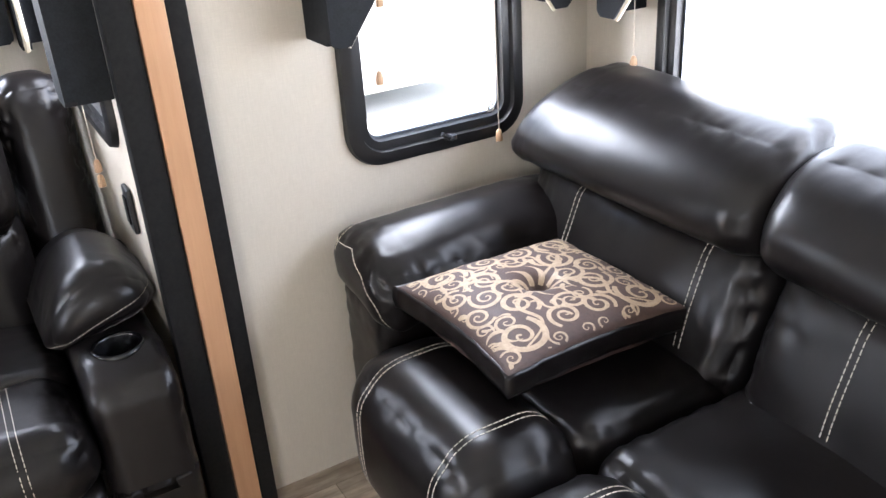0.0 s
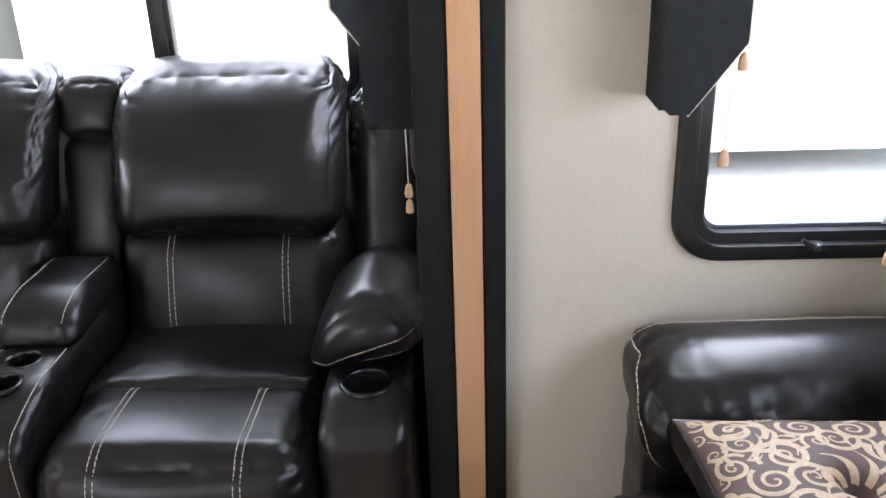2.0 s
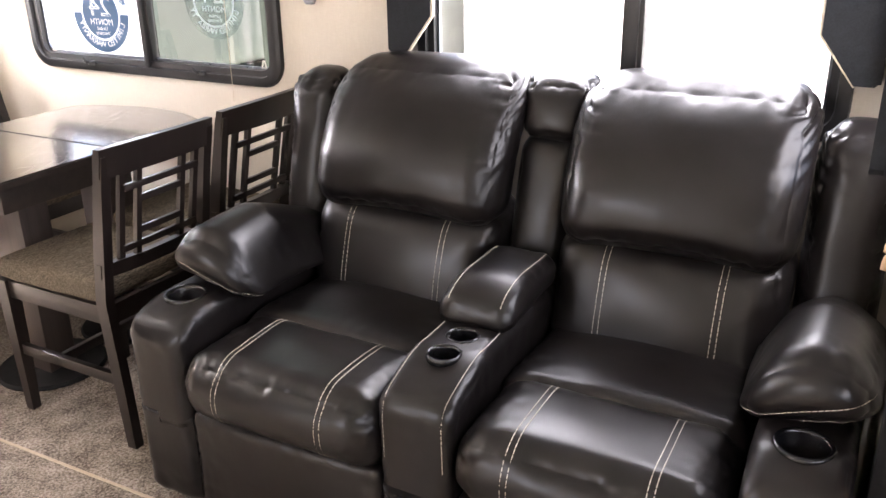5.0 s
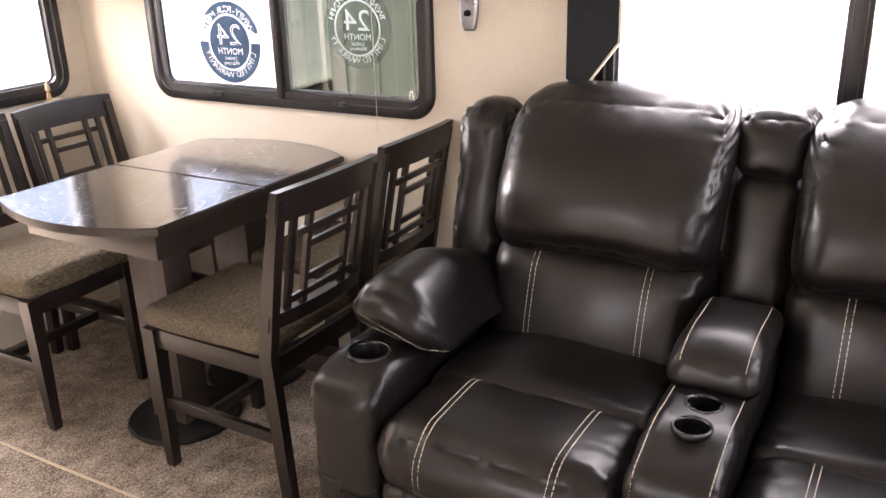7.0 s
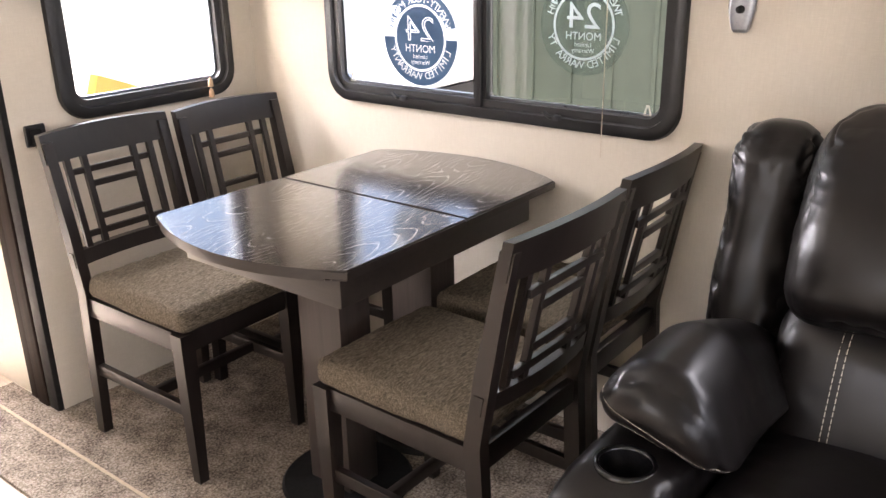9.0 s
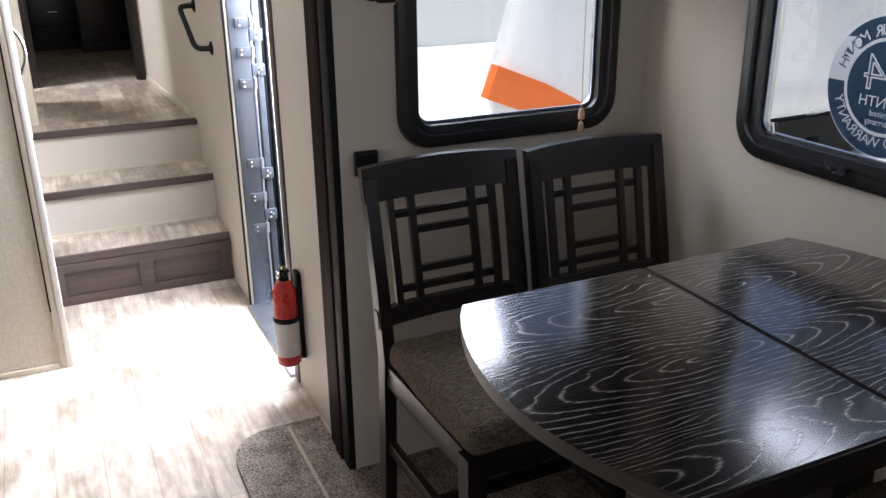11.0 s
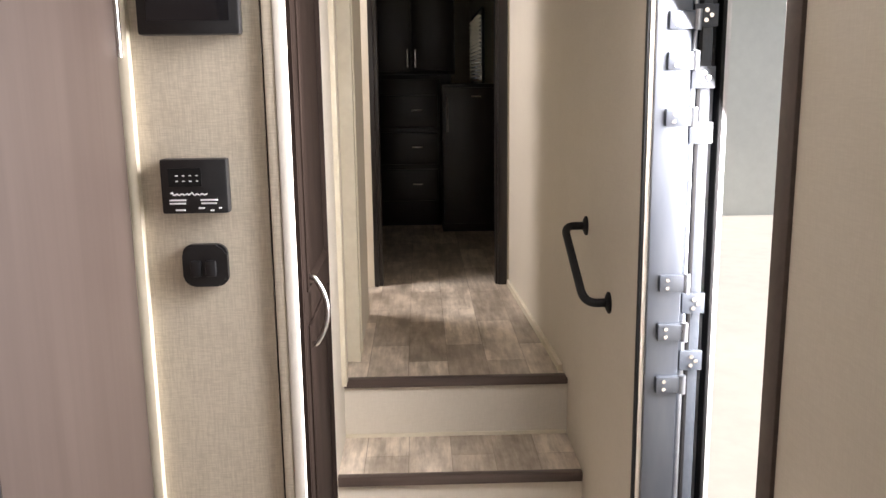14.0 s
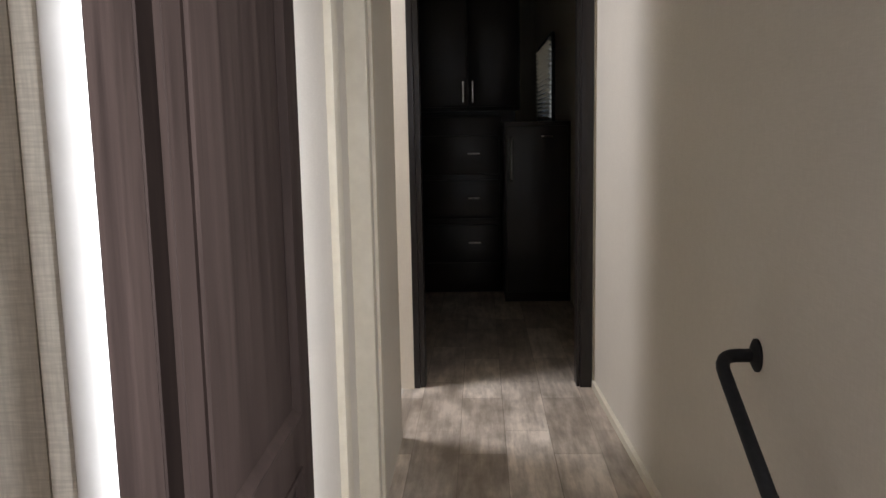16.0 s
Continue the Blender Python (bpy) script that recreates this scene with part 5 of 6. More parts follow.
def pillow():
    c = Vector((1.222, -0.618, 0.578))
    L, wide = 0.425, 0.93
    p = thing("throw_pillow", (c.x, c.y, 0.52), "square box pillow in brown and tan scroll fabric, leather-edged", "pillow")
    rot = Matrix.Translation(c) @ Matrix.Rotation(radians(1), 4, "Z") @ Matrix.Rotation(radians(2), 4, "X") @ Matrix.Diagonal((wide, 1, 1, 1))
    def top(u, v):
        """Height of the swollen cover at u, v from -1 to 1."""
        e = (1 - u * u) * (1 - v * v)
        r = math.hypot(u, v)
        return 0.02 + 0.046 * e ** 0.5 - 0.042 * math.exp(-(r / 0.13) ** 2) - 0.008 * math.exp(-(r / 0.4) ** 2) + 0.004 * noise.noise(Vector((u * 3, v * 3, 2)))
    n = 90
    def cover(sgn):
        bm = bmesh.new()
        g = [[None] * (n + 1) for _ in range(n + 1)]
        for i in range(n + 1):
            for j in range(n + 1):
                u, v = -1 + 2 * i / n, -1 + 2 * j / n
                pin = 1 - 0.085 * (1 - v * v if abs(u) > abs(v) else 1 - u * u) * max(abs(u), abs(v)) ** 6
                g[i][j] = bm.verts.new(rot @ Vector((u * L / 2 * pin, v * L / 2 * pin, sgn * top(u, v))))
        for i in range(n):
            for j in range(n):
                bm.faces.new((g[i][j], g[i + 1][j], g[i + 1][j + 1], g[i][j + 1]))
        return bm
    cloth = scroll_material()
    tan = mottled("tan_scroll", (0.33, 0.235, 0.15), (0.5, 0.38, 0.26), 130, 0.6, bumps=0.3)
    up = part("cover", cover(1), cloth, p, smooth="all")
    part("cover", cover(-1), cloth, p, smooth="all")
    band = bmesh.new()
    outline = []
    for k in range(4 * 24):
        s, t = divmod(k, 24)
        q = -1 + 2 * t / 24
        u, v = ((q, -1), (1, q), (-q, 1), (-1, -q))[s]
        pin = 1 - 0.085 * (1 - q * q)
        outline.append((u * L / 2 * pin, v * L / 2 * pin))
    rows = []
    for z, d in ((-0.02, 0.985), (-0.024, 1.004), (-0.017, 1.014), (0.0, 1.022), (0.016, 1.014), (0.024, 1.004), (0.02, 0.985)):
        rows.append([band.verts.new(rot @ Vector((x * d + 0.004 * noise.noise(Vector((x * 30, y * 30, z * 40))), y * d + 0.004 * noise.noise(Vector((x * 28, y * 28, z * 40 + 9))), z + 0.003 * noise.noise(Vector((x * 25, y * 25, 5)))))) for x, y in outline])
    for a, b in zip(rows, rows[1:]):
        for k in range(len(a)):
            band.faces.new((a[k], a[(k + 1) % len(a)], b[(k + 1) % len(a)], b[k]))
    part("edge_band", band, LEATHER, p, "black leather edge band", "all")
    # woven scrolls: curls that grow from long S-stems, flat ribbons on the cover
    bm = bmesh.new()
    rnd = random.Random(5)
    def ribbon(pts, w0, w1):
        last = None
        for k, (u, v) in enumerate(pts):
            q = k / (len(pts) - 1)
            a, b = pts[max(0, k - 1)], pts[min(len(pts) - 1, k + 1)]
            d = Vector((b[0] - a[0], b[1] - a[1]))
            if d.length < 1e-6:
                continue
            d.normalize()
            w = (w0 + (w1 - w0) * q) * (0.55 + 0.45 * math.sin(math.pi * min(1, q * 1.15 + 0.08)))
            pair = []
            for sgn in (-1, 1):
                x, y = u - d.y * w * sgn, v + d.x * w * sgn
                if max(abs(x), abs(y)) > 0.965:
                    pair = None
                    break
                pin = 1 - 0.085 * (1 - y * y if abs(x) > abs(y) else 1 - x * x) * max(abs(x), abs(y)) ** 6
                pair.append(bm.verts.new(rot @ Vector((x * L / 2 * pin, y * L / 2 * pin, top(x, y) + 0.0009))))
            if pair and last:
                bm.faces.new((last[0], last[1], pair[1], pair[0]))
            last = pair
    def curl(x, y, a, size, turn, arms=1.9):
        pts = []
        for k in range(46):
            q = k / 45
            r = size * (1 - q) ** 0.75
            th = a + turn * q * arms * 2 * math.pi * (0.6 + 0.4 * q)
            pts.append((x + r * math.cos(th), y + r * math.sin(th)))
        ribbon(pts, 0.03 * size / 0.2, 0.018 * size / 0.2)
        return pts[0]
    def leaf(x, y, a, size):
        pts = [(x + size * q * math.cos(a + 1.1 * q), y + size * q * math.sin(a + 1.1 * q)) for q in [k / 12 for k in range(13)]]
        ribbon(pts, 0.03 * size / 0.2, 0.008)
    for sx in (-1, 1):
        for sy in (-1, 1):
            m = sx * sy
            curl(0.68 * sx, 0.66 * sy, math.atan2(-sy, -sx), 0.24, m)
            curl(0.28 * sx, 0.42 * sy, math.atan2(sy, sx) + 1.2, 0.2, -m)
            curl(0.66 * sx, 0.18 * sy, math.atan2(sy, sx), 0.17, m)
            curl(0.2 * sx, 0.8 * sy, math.atan2(-sy, sx), 0.16, m)
            curl(0.88 * sx, 0.4 * sy, math.atan2(sy, -sx), 0.1, -m)
            curl(0.45 * sx, 0.14 * sy, math.atan2(sy, -sx), 0.12, -m, 1.5)
            curl(0.4 * sx, 0.88 * sy, math.atan2(-sy, sx), 0.1, -m, 1.5)
            curl(0.46 * sx, 0.66 * sy, math.atan2(sy, sx), 0.12, m, 1.5)
            curl(0.86 * sx, 0.88 * sy, math.atan2(sy, -sx), 0.1, m, 1.5)
            curl(0.9 * sx, 0.1 * sy, math.atan2(sy, sx), 0.09, -m, 1.4)
            curl(0.1 * sx, 0.92 * sy, math.atan2(sy, sx), 0.09, m, 1.4)
            curl(0.66 * sx, 0.93 * sy, math.atan2(sy, sx), 0.09, m, 1.4)
            for k in range(14):
                leaf(sx * rnd.uniform(0.08, 0.95), sy * rnd.uniform(0.08, 0.95), rnd.uniform(0, 6.3), rnd.uniform(0.12, 0.26))
            stem = [(sx * (0.1 + 0.75 * q), sy * (0.12 + 0.62 * q + 0.16 * math.sin(q * 2 * math.pi))) for q in [k / 30 for k in range(31)]]
            ribbon(stem, 0.024, 0.02)
    for x, y, a, turn in ((0.0, 0.58, 0.6, 1), (0.0, -0.58, 3.7, 1), (0.5, 0.0, 5.0, -1), (-0.5, 0.0, 1.9, -1), (0.04, 0.3, 2.2, -1), (-0.04, -0.3, 5.3, -1)):
        curl(x, y, a, 0.17, turn)
    for k in range(8):
        leaf(0.1 * math.cos(k * 0.785), 0.1 * math.sin(k * 0.785), k * 0.785 - 0.3, 0.26)
    part("scroll_pattern", bm, tan, up, "tan woven scroll pattern", "all")
    part("button", lathe(bmesh.new(), rot @ Vector((0, 0, 0.014)), [(0.016, 0), (0.014, 0.005), (0.004, 0.008)], 16), cloth, p, "covered tuft button", "all")
    return p


pillow()


# ---------- dining table ----------
def dining_table():
    t = thing("dining_table", (2.0, 2.41, 0.012), "dark wood-grain pedestal dining table with bowed ends and a centre seam", "table")
    y0, y1 = 2.096, 2.708
    def bow(x, s, y):
        q = (y - (y0 + y1) / 2) / ((y1 - y0) / 2)
        return x + s * 0.085 * (1 - q * q)
    for name, xa, xb in (("near", None, 1.996), ("far", 2.0, None)):
        n = 14
        ys = [y0 + (y1 - y0) * k / n for k in range(n + 1)]
        if xa is None:
            out = [(bow(1.61, -1, y), y) for y in ys] + [(xb, y1), (xb, y0)]
        else:
            out = [(bow(2.375, 1, y), y) for y in reversed(ys)] + [(xa, y0), (xa, y1)]
        bm = prism(bmesh.new(), out, 0.734, 0.757, "z")
        bmesh.ops.bevel(bm, geom=[e for e in bm.edges if abs(e.verts[0].co.z - e.verts[1].co.z) < 1e-4], offset=0.004, segments=2, affect="EDGES")
        bm.normal_update()
        for f in bm.faces:
            f.material_index = 0 if f.normal.z > 0.6 else 1
        part("tabletop", bm, (TABLE, APRON), t)
    part("apron", boxed(1.642, 2.34, 2.15, 2.655, 0.65, 0.7335, bevel=0.003), APRON, t)
    for x in (1.86, 2.2):
        bm = boxed(x - 0.052, x + 0.052, 2.33, 2.47, 0.03, 0.6495, bevel=0.004)
        part("pedestal", bm, POST, t)
        part("foot", lathe(bmesh.new(), (x + 0.01, 2.40, 0.012), [(0.17, 0), (0.172, 0.006), (0.165, 0.014), (0.06, 0.022), (0.05, 0.03)], 40), SEAL, t, "round black steel foot plate", 40)
    return t


dining_table()


# ---------- dining chairs ----------
def dining_chair():
    """Built at the origin, facing +y, 0.39 wide."""
    c = thing("dining_chair", (0, 0, 0), "espresso wooden dining chair with lattice back and taupe tweed seat", "chair", "chairs round the dining table")
    w = 0.195
    H = 0.868
    def back_y(z):
        return -0.205 - 0.085 * max(0, (z - 0.44) / 0.44) ** 1.15
    for s in (-1, 1):
        bm = bmesh.new()
        zs = [0, 0.2, 0.44, 0.6, 0.75, H - 0.02]
        rows = []
        for z in zs:
            y = back_y(z) + (0.0 if z > 0.43 else 0.025 * (z / 0.44) - 0.025)
            d = 0.019 if 0.1 < z < 0.7 else 0.0155
            rows.append([bm.verts.new((s * (w - 0.017) + a * 0.0145, y + b * d, z)) for a, b in ((-1, -1), (1, -1), (1, 1), (-1, 1))])
        for a, b in zip(rows, rows[1:]):
            for k in range(4):
                bm.faces.new((a[k], a[(k + 1) % 4], b[(k + 1) % 4], b[k]))
        bm.faces.new(rows[0])
        bm.faces.new(rows[-1])
        part("back_leg", bm, ESPRESSO, c)
        bm = bmesh.new()
        rows = [[bm.verts.new((s * (w - 0.02) + a * r, 0.205 + b * r, z)) for a, b in ((-1, -1), (1, -1), (1, 1), (-1, 1))] for z, r in ((0, 0.014), (0.25, 0.019), (0.43, 0.021))]
        for a, b in zip(rows, rows[1:]):
            for k in range(4):
                bm.faces.new((a[k], a[(k + 1) % 4], b[(k + 1) % 4], b[k]))
        bm.faces.new(rows[0])
        bm.faces.new(rows[-1])
        part("front_leg", bm, ESPRESSO, c)
        part("side_rail", boxed(s * (w - 0.02) - 0.011, s * (w - 0.02) + 0.011, -0.2, 0.2, 0.375, 0.43, bevel=0.002), ESPRESSO, c)
        part("stretcher", boxed(s * (w - 0.02) - 0.009, s * (w - 0.02) + 0.009, -0.205, 0.195, 0.19, 0.222, bevel=0.002), ESPRESSO, c)
    part("front_rail", boxed(-w + 0.02, w - 0.02, 0.194, 0.216, 0.375, 0.43, bevel=0.002), ESPRESSO, c)
    part("back_rail", boxed(-w + 0.02, w - 0.02, -0.215, -0.195, 0.375, 0.43, bevel=0.002), ESPRESSO, c)
    part("stretcher", boxed(-w + 0.028, w - 0.028, 0.03, 0.048, 0.192, 0.22, bevel=0.002), ESPRESSO, c)
    # curved top rail and lower rail
    for name, z0, z1, hang in (("top_rail", H - 0.075, H, 0.0), ("lower_rail", 0.515, 0.555, 0.0)):
        bm = bmesh.new()
        n = 12
        rows = []
        for k in range(n + 1):
            x = -w + 2 * w * k / n
            q = 1 - (x / w) ** 2
            cur = -0.022 * q
            rows.append([bm.verts.new((x, back_y(z) + cur + dy, z + (0.006 * q if z == H else 0))) for z, dy in ((z0, -0.011), (z0, 0.011), (z1, 0.011), (z1, -0.011))])
        for a, b in zip(rows, rows[1:]):
            for k in range(4):
                bm.faces.new((a[k], a[(k + 1) % 4], b[(k + 1) % 4], b[k]))
        bm.faces.new(rows[0])
        bm.faces.new(rows[-1])
        part(name, bm, ESPRESSO, c)
    def slat(x, z0, z1, half=0.009):
        bm = bmesh.new()
        cur = -0.022 * (1 - (x / w) ** 2)
        rows = [[bm.verts.new((x + a * half, back_y(z) + cur + b * 0.007, z)) for a, b in ((-1, -1), (1, -1), (1, 1), (-1, 1))] for z in [z0 + (z1 - z0) * k / 4 for k in range(5)]]
        for a, b in zip(rows, rows[1:]):
            for k in range(4):
                bm.faces.new((a[k], a[(k + 1) % 4], b[(k + 1) % 4], b[k]))
        bm.faces.new(rows[0])
        bm.faces.new(rows[-1])
        part("slat", bm, ESPRESSO, c)
    def bar(x0, x1, z):
        cur = -0.022 * (1 - (((x0 + x1) / 2) / w) ** 2)
        y = back_y(z) + cur
        part("lattice_bar", boxed(x0, x1, y - 0.006, y + 0.006, z - 0.0085, z + 0.0085, bevel=0.001), ESPRESSO, c)
    for x in (-0.13, -0.079, 0.075, 0.129):
        slat(x, 0.55, H - 0.07, 0.0085)
    bar(-0.13, 0.13, 0.753)
    bar(-0.079, 0.075, 0.712)
    bar(-0.079, 0.075, 0.622)
    bar(-0.13, 0.13, 0.583)
    cushion = puff(-w + 0.004, w - 0.004, -0.195, 0.228, 0.427, 0.492, 0.026, (0, 0, 0.012), 0.002, 18, lambda p: Vector((p.x * (1 - 0.05 * max(0, -p.y / 0.2)), p.y, p.z)), 60)
    part("seat", cushion, TWEED, c, "taupe tweed seat cushion", "all")
    return c


chair = dining_chair()
chair.matrix_basis = pose(1.838, 2.03, 0.012, 0, 0, -1)
copy_thing(chair, pose(2.28, 2.05, 0.012, 0, 0, 1))
copy_thing(chair, pose(1.805, 2.915, 0.012, 0, 0, 181))
copy_thing(chair, pose(2.20, 2.885, 0.012, 0, 0, 180))

# ---------- round warranty sticker on the window ----------
def sticker(x, cy, cz, r, name, label, face, dim=1.0):
    s = thing(name, (x, cy, cz - r), label, "sticker")
    def disc(bm, r0, r1, d, n=64):
        a = [bm.verts.new((x + d, cy + r1 * math.cos(2 * math.pi * k / n), cz + r1 * math.sin(2 * math.pi * k / n))) for k in range(n)]
        if r0:
            b = [bm.verts.new((x + d, cy + r0 * math.cos(2 * math.pi * k / n), cz + r0 * math.sin(2 * math.pi * k / n))) for k in range(n)]
            for k in range(n):
                bm.faces.new((a[k], a[(k + 1) % n], b[(k + 1) % n], b[k]))
        else:
            bm.faces.new(a)
        return bm
    def flat(data):
        """The filled mesh of a curve or text."""
        ob = new("letters", data)
        bpy.context.view_layer.update()
        me = bpy.data.meshes.new_from_object(ob.evaluated_get(bpy.context.evaluated_depsgraph_get()))
        bpy.data.objects.remove(ob)
        return me
    def outlines(text, size, y, z, turn=0.0, stretch=1.0, thin=0.0):
        """The closed outlines of a word, in the plane of the sticker; it reads from outside the camper."""
        cu = bpy.data.curves.new("letters", "FONT")
        cu.body, cu.size, cu.align_x, cu.align_y, cu.resolution_u = text, size, "CENTER", "CENTER", 4
        cu.offset = -thin
        bm = bmesh.new()
        bm.from_mesh(flat(cu))
        bmesh.ops.remove_doubles(bm, verts=bm.verts[:], dist=1e-6)
        bm.transform(Matrix.Translation((y, z, 0)) @ Matrix.Rotation(turn, 4, "Z") @ Matrix.Diagonal((stretch, 1, 1, 1)))
        rest = {e for e in bm.edges if e.is_boundary}
        loops = []
        while rest:
            e = rest.pop()
            first, v = e.verts
            loop = [first.co.xy.copy()]
            while v is not first:
                loop.append(v.co.xy.copy())
                e = next((k for k in v.link_edges if k in rest), None)
                if e is None:
                    break
                rest.discard(e)
                v = e.other_vert(v)
            if len(loop) > 2:
                loops.append(loop)
        bm.free()
        return loops
    def ring_line(radius):
        return [[Vector((cy + radius * math.cos(2 * math.pi * k / 72), cz + radius * math.sin(2 * math.pi * k / 72))) for k in range(72)]]
    inner = outlines("24", r * 0.72, cy, cz + r * 0.16, 0, 1.12) + outlines("MONTH", r * 0.22, cy, cz - r * 0.22)
    inner += outlines("Limited", r * 0.13, cy, cz - r * 0.38) + outlines("Warranty", r * 0.13, cy, cz - r * 0.5)
    outer = []
    for text, mid, sgn in (("TWENTY-FOUR MONTH", 90, -1), ("LIMITED WARRANTY", 270, 1)):
        for k, ch in enumerate(text):
            if ch != " ":
                a = mid + sgn * (k - (len(text) - 1) / 2) * 150 / len(text)
                outer += outlines(ch, r * 0.22, cy + r * 0.79 * math.cos(radians(a)), cz + r * 0.79 * math.sin(radians(a)), radians(a + 90 * sgn))
    def sheet(name, lines, d, material):
        cu = bpy.data.curves.new("sheet", "CURVE")
        cu.dimensions, cu.fill_mode = "2D", "BOTH"
        for loop in lines:
            sp = cu.splines.new("POLY")
            sp.points.add(len(loop) - 1)
            for q, co in zip(sp.points, loop):
                q.co = (co.x - cy, co.y - cz, 0, 1)
            sp.use_cyclic_u = True
        me = flat(cu)
        me.materials.clear()
        me.materials.append(material)
        me.transform(Matrix.Translation(-Vector(s.location)) @ Matrix(((0, 0, -1, x + d), (1, 0, 0, cy), (0, 1, 0, cz), (0, 0, 0, 1))))
        o = new(name, me)
        o.parent = s
    if dim > 0.9:
        for start, lines in ((0, [k for k in outer if k[0].y > cz]), (180, [k for k in outer if k[0].y < cz])):
            half = [Vector((cy + q * math.cos(radians(start + a)), cz + q * math.sin(radians(start + a)))) for q, a in [(r * 0.98, 5 * k) for k in range(37)] + [(r * 0.69, 180 - 5 * k) for k in range(37)]]
            sheet("printed_film", [half] + lines, 0.0, FILM_BLUE)
        sheet("printed_film", ring_line(r * 0.64) + inner, 0.0, FILM_BLUE)
        sheet("numeral_film", outlines("24", r * 0.72, cy, cz + r * 0.16, 0, 1.12, r * 0.022), 0.0, FILM_BLUE)
        part("backing_film", disc(bmesh.new(), 0, r, 0.0015), FILM_WHITE, s, "white backing film", smooth=False)
    else:
        part("disc", disc(bmesh.new(), 0, r, 0), FILM_PALE, s, smooth=False)
        sheet("lettering", ring_line(r * 0.69) + ring_line(r * 0.64) + outer + inner, -0.0015, FILM_WHITE)
    return s


sticker(2.482, 2.622, 1.073, 0.138, "window_sticker", "round blue and white warranty sticker on the window glass", -1)
sticker(2.482, 2.09, 1.135, 0.125, "window_sticker", "faint pale round warranty print on the second pane", -1, 0.4)


# ---------- bedroom cabinets seen through the doorway ----------
def bedroom_cabinets():
    dark = ESPRESSO
    c = thing("dresser", (1.15, 8.3, LAND), "dark espresso drawer dresser in the bedroom", "dresser")
    part("body", boxed(0.86, 1.30, 8.15, 8.59, LAND, 1.47, bevel=0.004), dark, c)
    for z in (0.765, 0.99, 1.212):
        d = part("drawer_front", boxed(0.875, 1.285, 8.128, 8.149, z - 0.03, z + 0.165, bevel=0.006), dark, c)
        part("handle", tube(bmesh.new(), [(1.125, 8.13, z + 0.075), (1.128, 8.112, z + 0.075), (1.187, 8.112, z + 0.075), (1.19, 8.13, z + 0.075)], 0.0045, 8), NICKEL, d, "slim nickel handle")
    w = thing("wardrobe", (1.46, 8.2, LAND), "dark espresso wardrobe cabinet in the bedroom", "wardrobe")
    part("body", boxed(1.303, 1.615, 7.9, 8.59, LAND, 1.44, bevel=0.004), dark, w)
    d = part("door", boxed(1.31, 1.60, 7.878, 7.899, LAND + 0.05, 1.42, bevel=0.006), dark, w)
    part("handle", tube(bmesh.new(), [(1.335, 7.88, 1.37), (1.335, 7.858, 1.365), (1.335, 7.858, 1.17), (1.335, 7.88, 1.165)], 0.007, 8), NICKEL, d, "slim nickel handle")
    part("knob", tube(bmesh.new(), [(1.475, 7.87, 1.37), (1.53, 7.87, 1.37)], 0.006, 8), NICKEL, d, "small nickel catch")
    u = thing("wall_cabinet", (1.15, 8.45, 1.48), "dark espresso upper cabinet with slim nickel handles", "cabinet")
    part("body", boxed(0.3, 1.40, 8.36, 8.59, 1.50, 2.3, bevel=0.004), dark, u)
    for x0, x1, hx in ((0.70, 1.127, 1.105), (1.133, 1.395, 1.155)):
        d = part("door", boxed(x0, x1, 8.338, 8.359, 1.52, 2.25, bevel=0.006), dark, u)
        part("handle", tube(bmesh.new(), [(hx, 8.34, 1.54), (hx, 8.322, 1.545), (hx, 8.322, 1.65), (hx, 8.34, 1.655)], 0.005, 8), NICKEL, d, "slim nickel handle")
    door = thing("interior_door", (1.53, 7.0, LAND), "dark bedroom door folded open against the wall", "door")
    part("leaf", boxed(1.57, 1.60, 6.63, 7.15, LAND + 0.01, 2.35, bevel=0.003), dark, door)
    for z in (LAND + 0.30, LAND + 0.42):
        part("bolt", lathe(bmesh.new(), (1.505, BY + 0.02, z), [(0.008, 0), (0.008, -0.008)], 10, "y"), NICKEL, door)


bedroom_cabinets()
rv_window("window_7", on_x(1.62, -1), 8.8, 10.0, 1.40, 1.95, "small bedroom window behind slat blinds", wide=0.05)
bb = thing("window_blind", (1.60, 9.4, 1.45), "lowered pale slat blind in the bedroom window", "blind")
for k in range(17):
    part("slat", box(bmesh.new(), -0.012, 0.012, -0.56, 0.56, -0.001, 0.001, m=pose(1.592, 9.4, 1.46 + 0.027 * k, 0, 30, 0)), CREAM, bb, smooth=False)

# ---------- outside ----------
CONCRETE = mottled("concrete", (0.62, 0.61, 0.59), (0.7, 0.69, 0.66), 0.8, 0.85)
structure("ground", boxed(-300, 300, -300, 300, -1.05, -1.0), CONCRETE, "pale concrete yard")
GELCOAT = mottled("white_gelcoat", (0.72, 0.73, 0.74), (0.66, 0.68, 0.69), 1.5, 0.3, bumps=0.02)
ORANGE = mottled("orange_stripe", (0.75, 0.16, 0.02), (0.7, 0.14, 0.02), 4, 0.35, bumps=0.02)


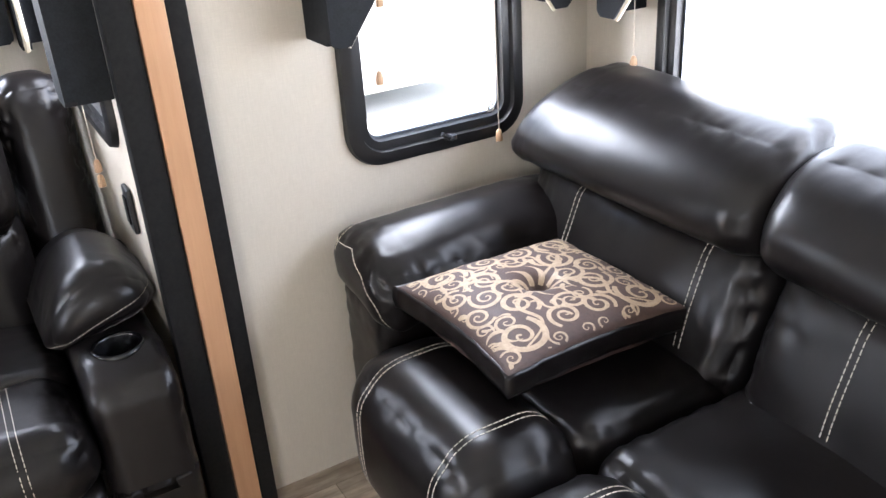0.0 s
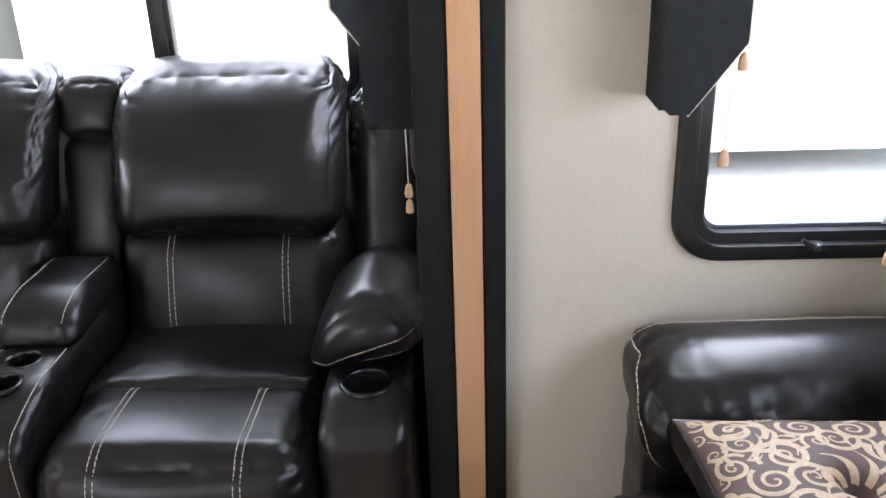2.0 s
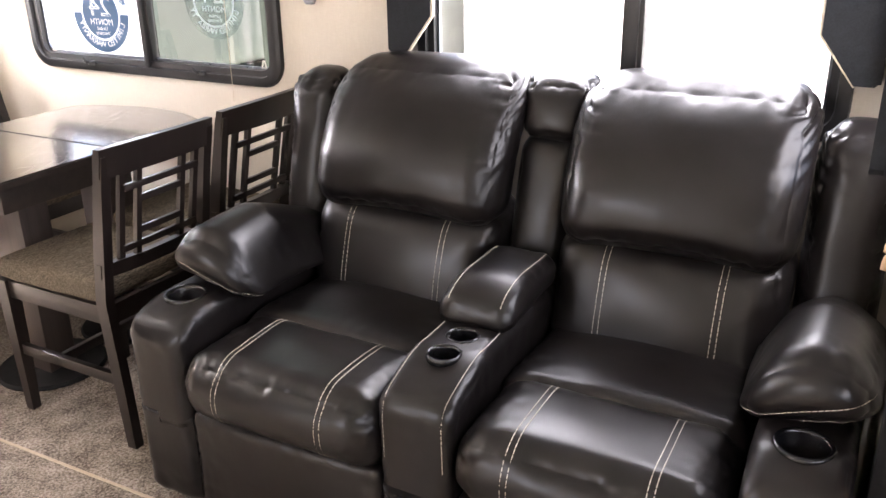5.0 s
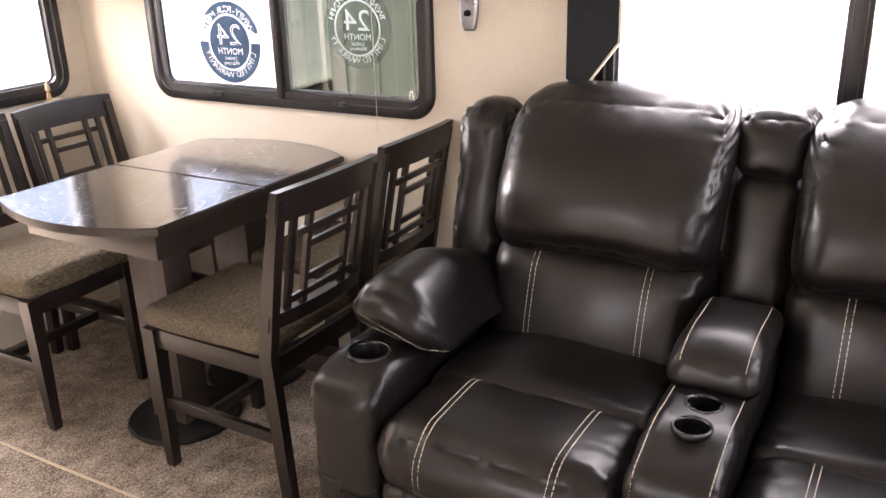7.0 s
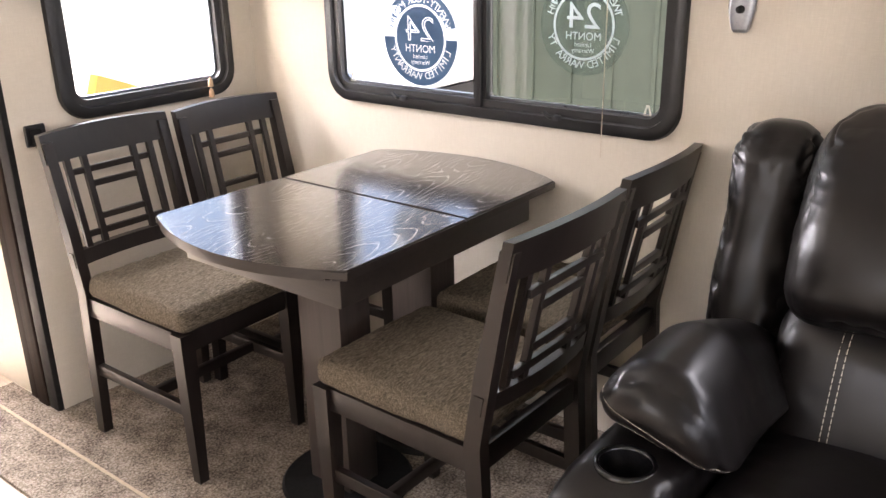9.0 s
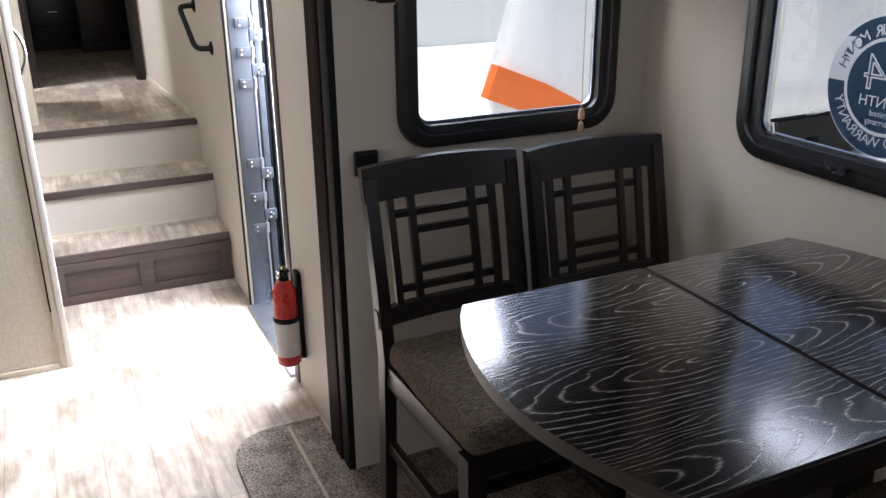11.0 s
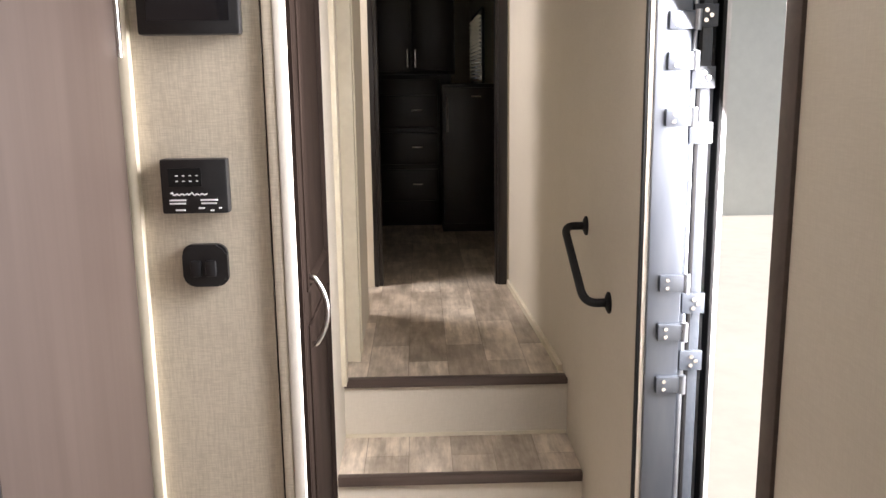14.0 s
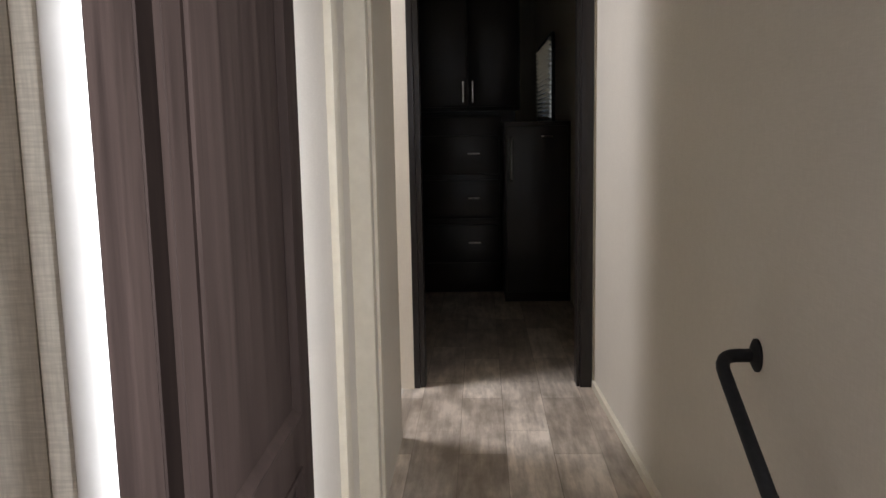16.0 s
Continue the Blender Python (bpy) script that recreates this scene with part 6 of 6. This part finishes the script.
def camper(at, turn, length, label, stripe):
    c = thing("travel_trailer", at, label, "trailer")
    x, y, z = at
    def shape(p):
        k = max(0, (x + 0.9 - p.x) / 0.9)
        return Vector((p.x + 0.6 * (p.y - y) + 0.45 * k * abs(p.z - z - 1.1) / 1.4, p.y, p.z))
    part("body", puff(x, x + length, y, y + 2.4, z + 0.45, z + 3.1, 0.35, n=16, shape=shape), GELCOAT, c, smooth="all")
    if stripe:
        bm = prism(bmesh.new(), [(x + 0.05, z + 1.05), (x + 0.6, z + 0.83), (x + 2.0, z + 0.2), (x + 2.0, z + 0.4), (x + 0.6, z + 1.13), (x + 0.15, z + 1.31)], y - 0.02, y + 0.1, "y")
        part("stripe", bm, ORANGE, c, "orange side stripe", False)
    part("skirt", boxed(x + 1.9, x + length - 0.3, y + 0.1, y + 2.3, z + 0.3, z + 0.5), SEAL, c)
    for k in (0.5, 0.62):
        part("wheel", lathe(bmesh.new(), (x + length * k, y + 0.12, z + 0.34), [(0.34, 0), (0.36, 0.03), (0.36, 0.2), (0.34, 0.23)], 24, "y"), SEAL, c)
    part("awning_rail", rod(bmesh.new(), (x + 1, y - 0.06, z + 2.75), (x + length - 0.6, y - 0.06, z + 2.75), 0.06), ALUMINIUM, c)
    return c


camper((4.2, 7.6, -1.0), 0, 7.0, "white travel trailer with an orange stripe parked outside", True)
GREYWALL = mottled("grey_siding", (0.68, 0.71, 0.68), (0.74, 0.77, 0.74), 1.0, 0.7)
hb = thing("building", (6, 20, -1.0), "low grey-green building across the yard", "building")
part("wall", boxed(-4, 16, 18, 26, -1.0, 3.0), GREYWALL, hb)
part("roof", boxed(-4.3, 16.3, 17.7, 26.3, 3.0, 3.3, bevel=0.05), SEAL, hb)
side = thing("travel_trailer", (7.5, 0.0, -1.0), "pale grey travel trailer parked alongside", "trailer")
part("body", puff(7.2, 9.6, -4.5, 3.6, -0.8, 2.4, 0.25, n=10), GELCOAT, side, smooth="all")
for yy in (-1.3, -0.4):
    part("wheel", lathe(bmesh.new(), (7.26, yy, -0.66), [(0.32, 0), (0.34, 0.03), (0.34, 0.2), (0.32, 0.23)], 24, "x"), SEAL, side)
box_trailer = thing("box_trailer", (7.4, 4.8, -1.0), "grey-green box trailer with ribbed sides parked alongside", "trailer")
GREYGREEN = mottled("grey_paint", (0.27, 0.285, 0.265), (0.33, 0.345, 0.32), 1.2, 0.5, bumps=0.03)
part("body", boxed(7.3, 9.3, 3.9, 5.86, -0.55, 2.3, bevel=0.04), GREYGREEN, box_trailer)
for k in range(5):
    part("rib", boxed(7.275, 7.299, 4.05 + 0.4 * k, 4.09 + 0.4 * k, -0.45, 2.2, bevel=0.005), GREYGREEN, box_trailer)
part("roof_rail", boxed(7.27, 7.33, 3.88, 5.88, 2.3, 2.38, bevel=0.01), ALUMINIUM, box_trailer, "satin aluminium roof rail")
for yy in (4.5, 5.25):
    part("wheel", lathe(bmesh.new(), (7.4, yy, -0.66), [(0.32, 0), (0.34, 0.03), (0.34, 0.2), (0.32, 0.23)], 24, "x"), SEAL, box_trailer)
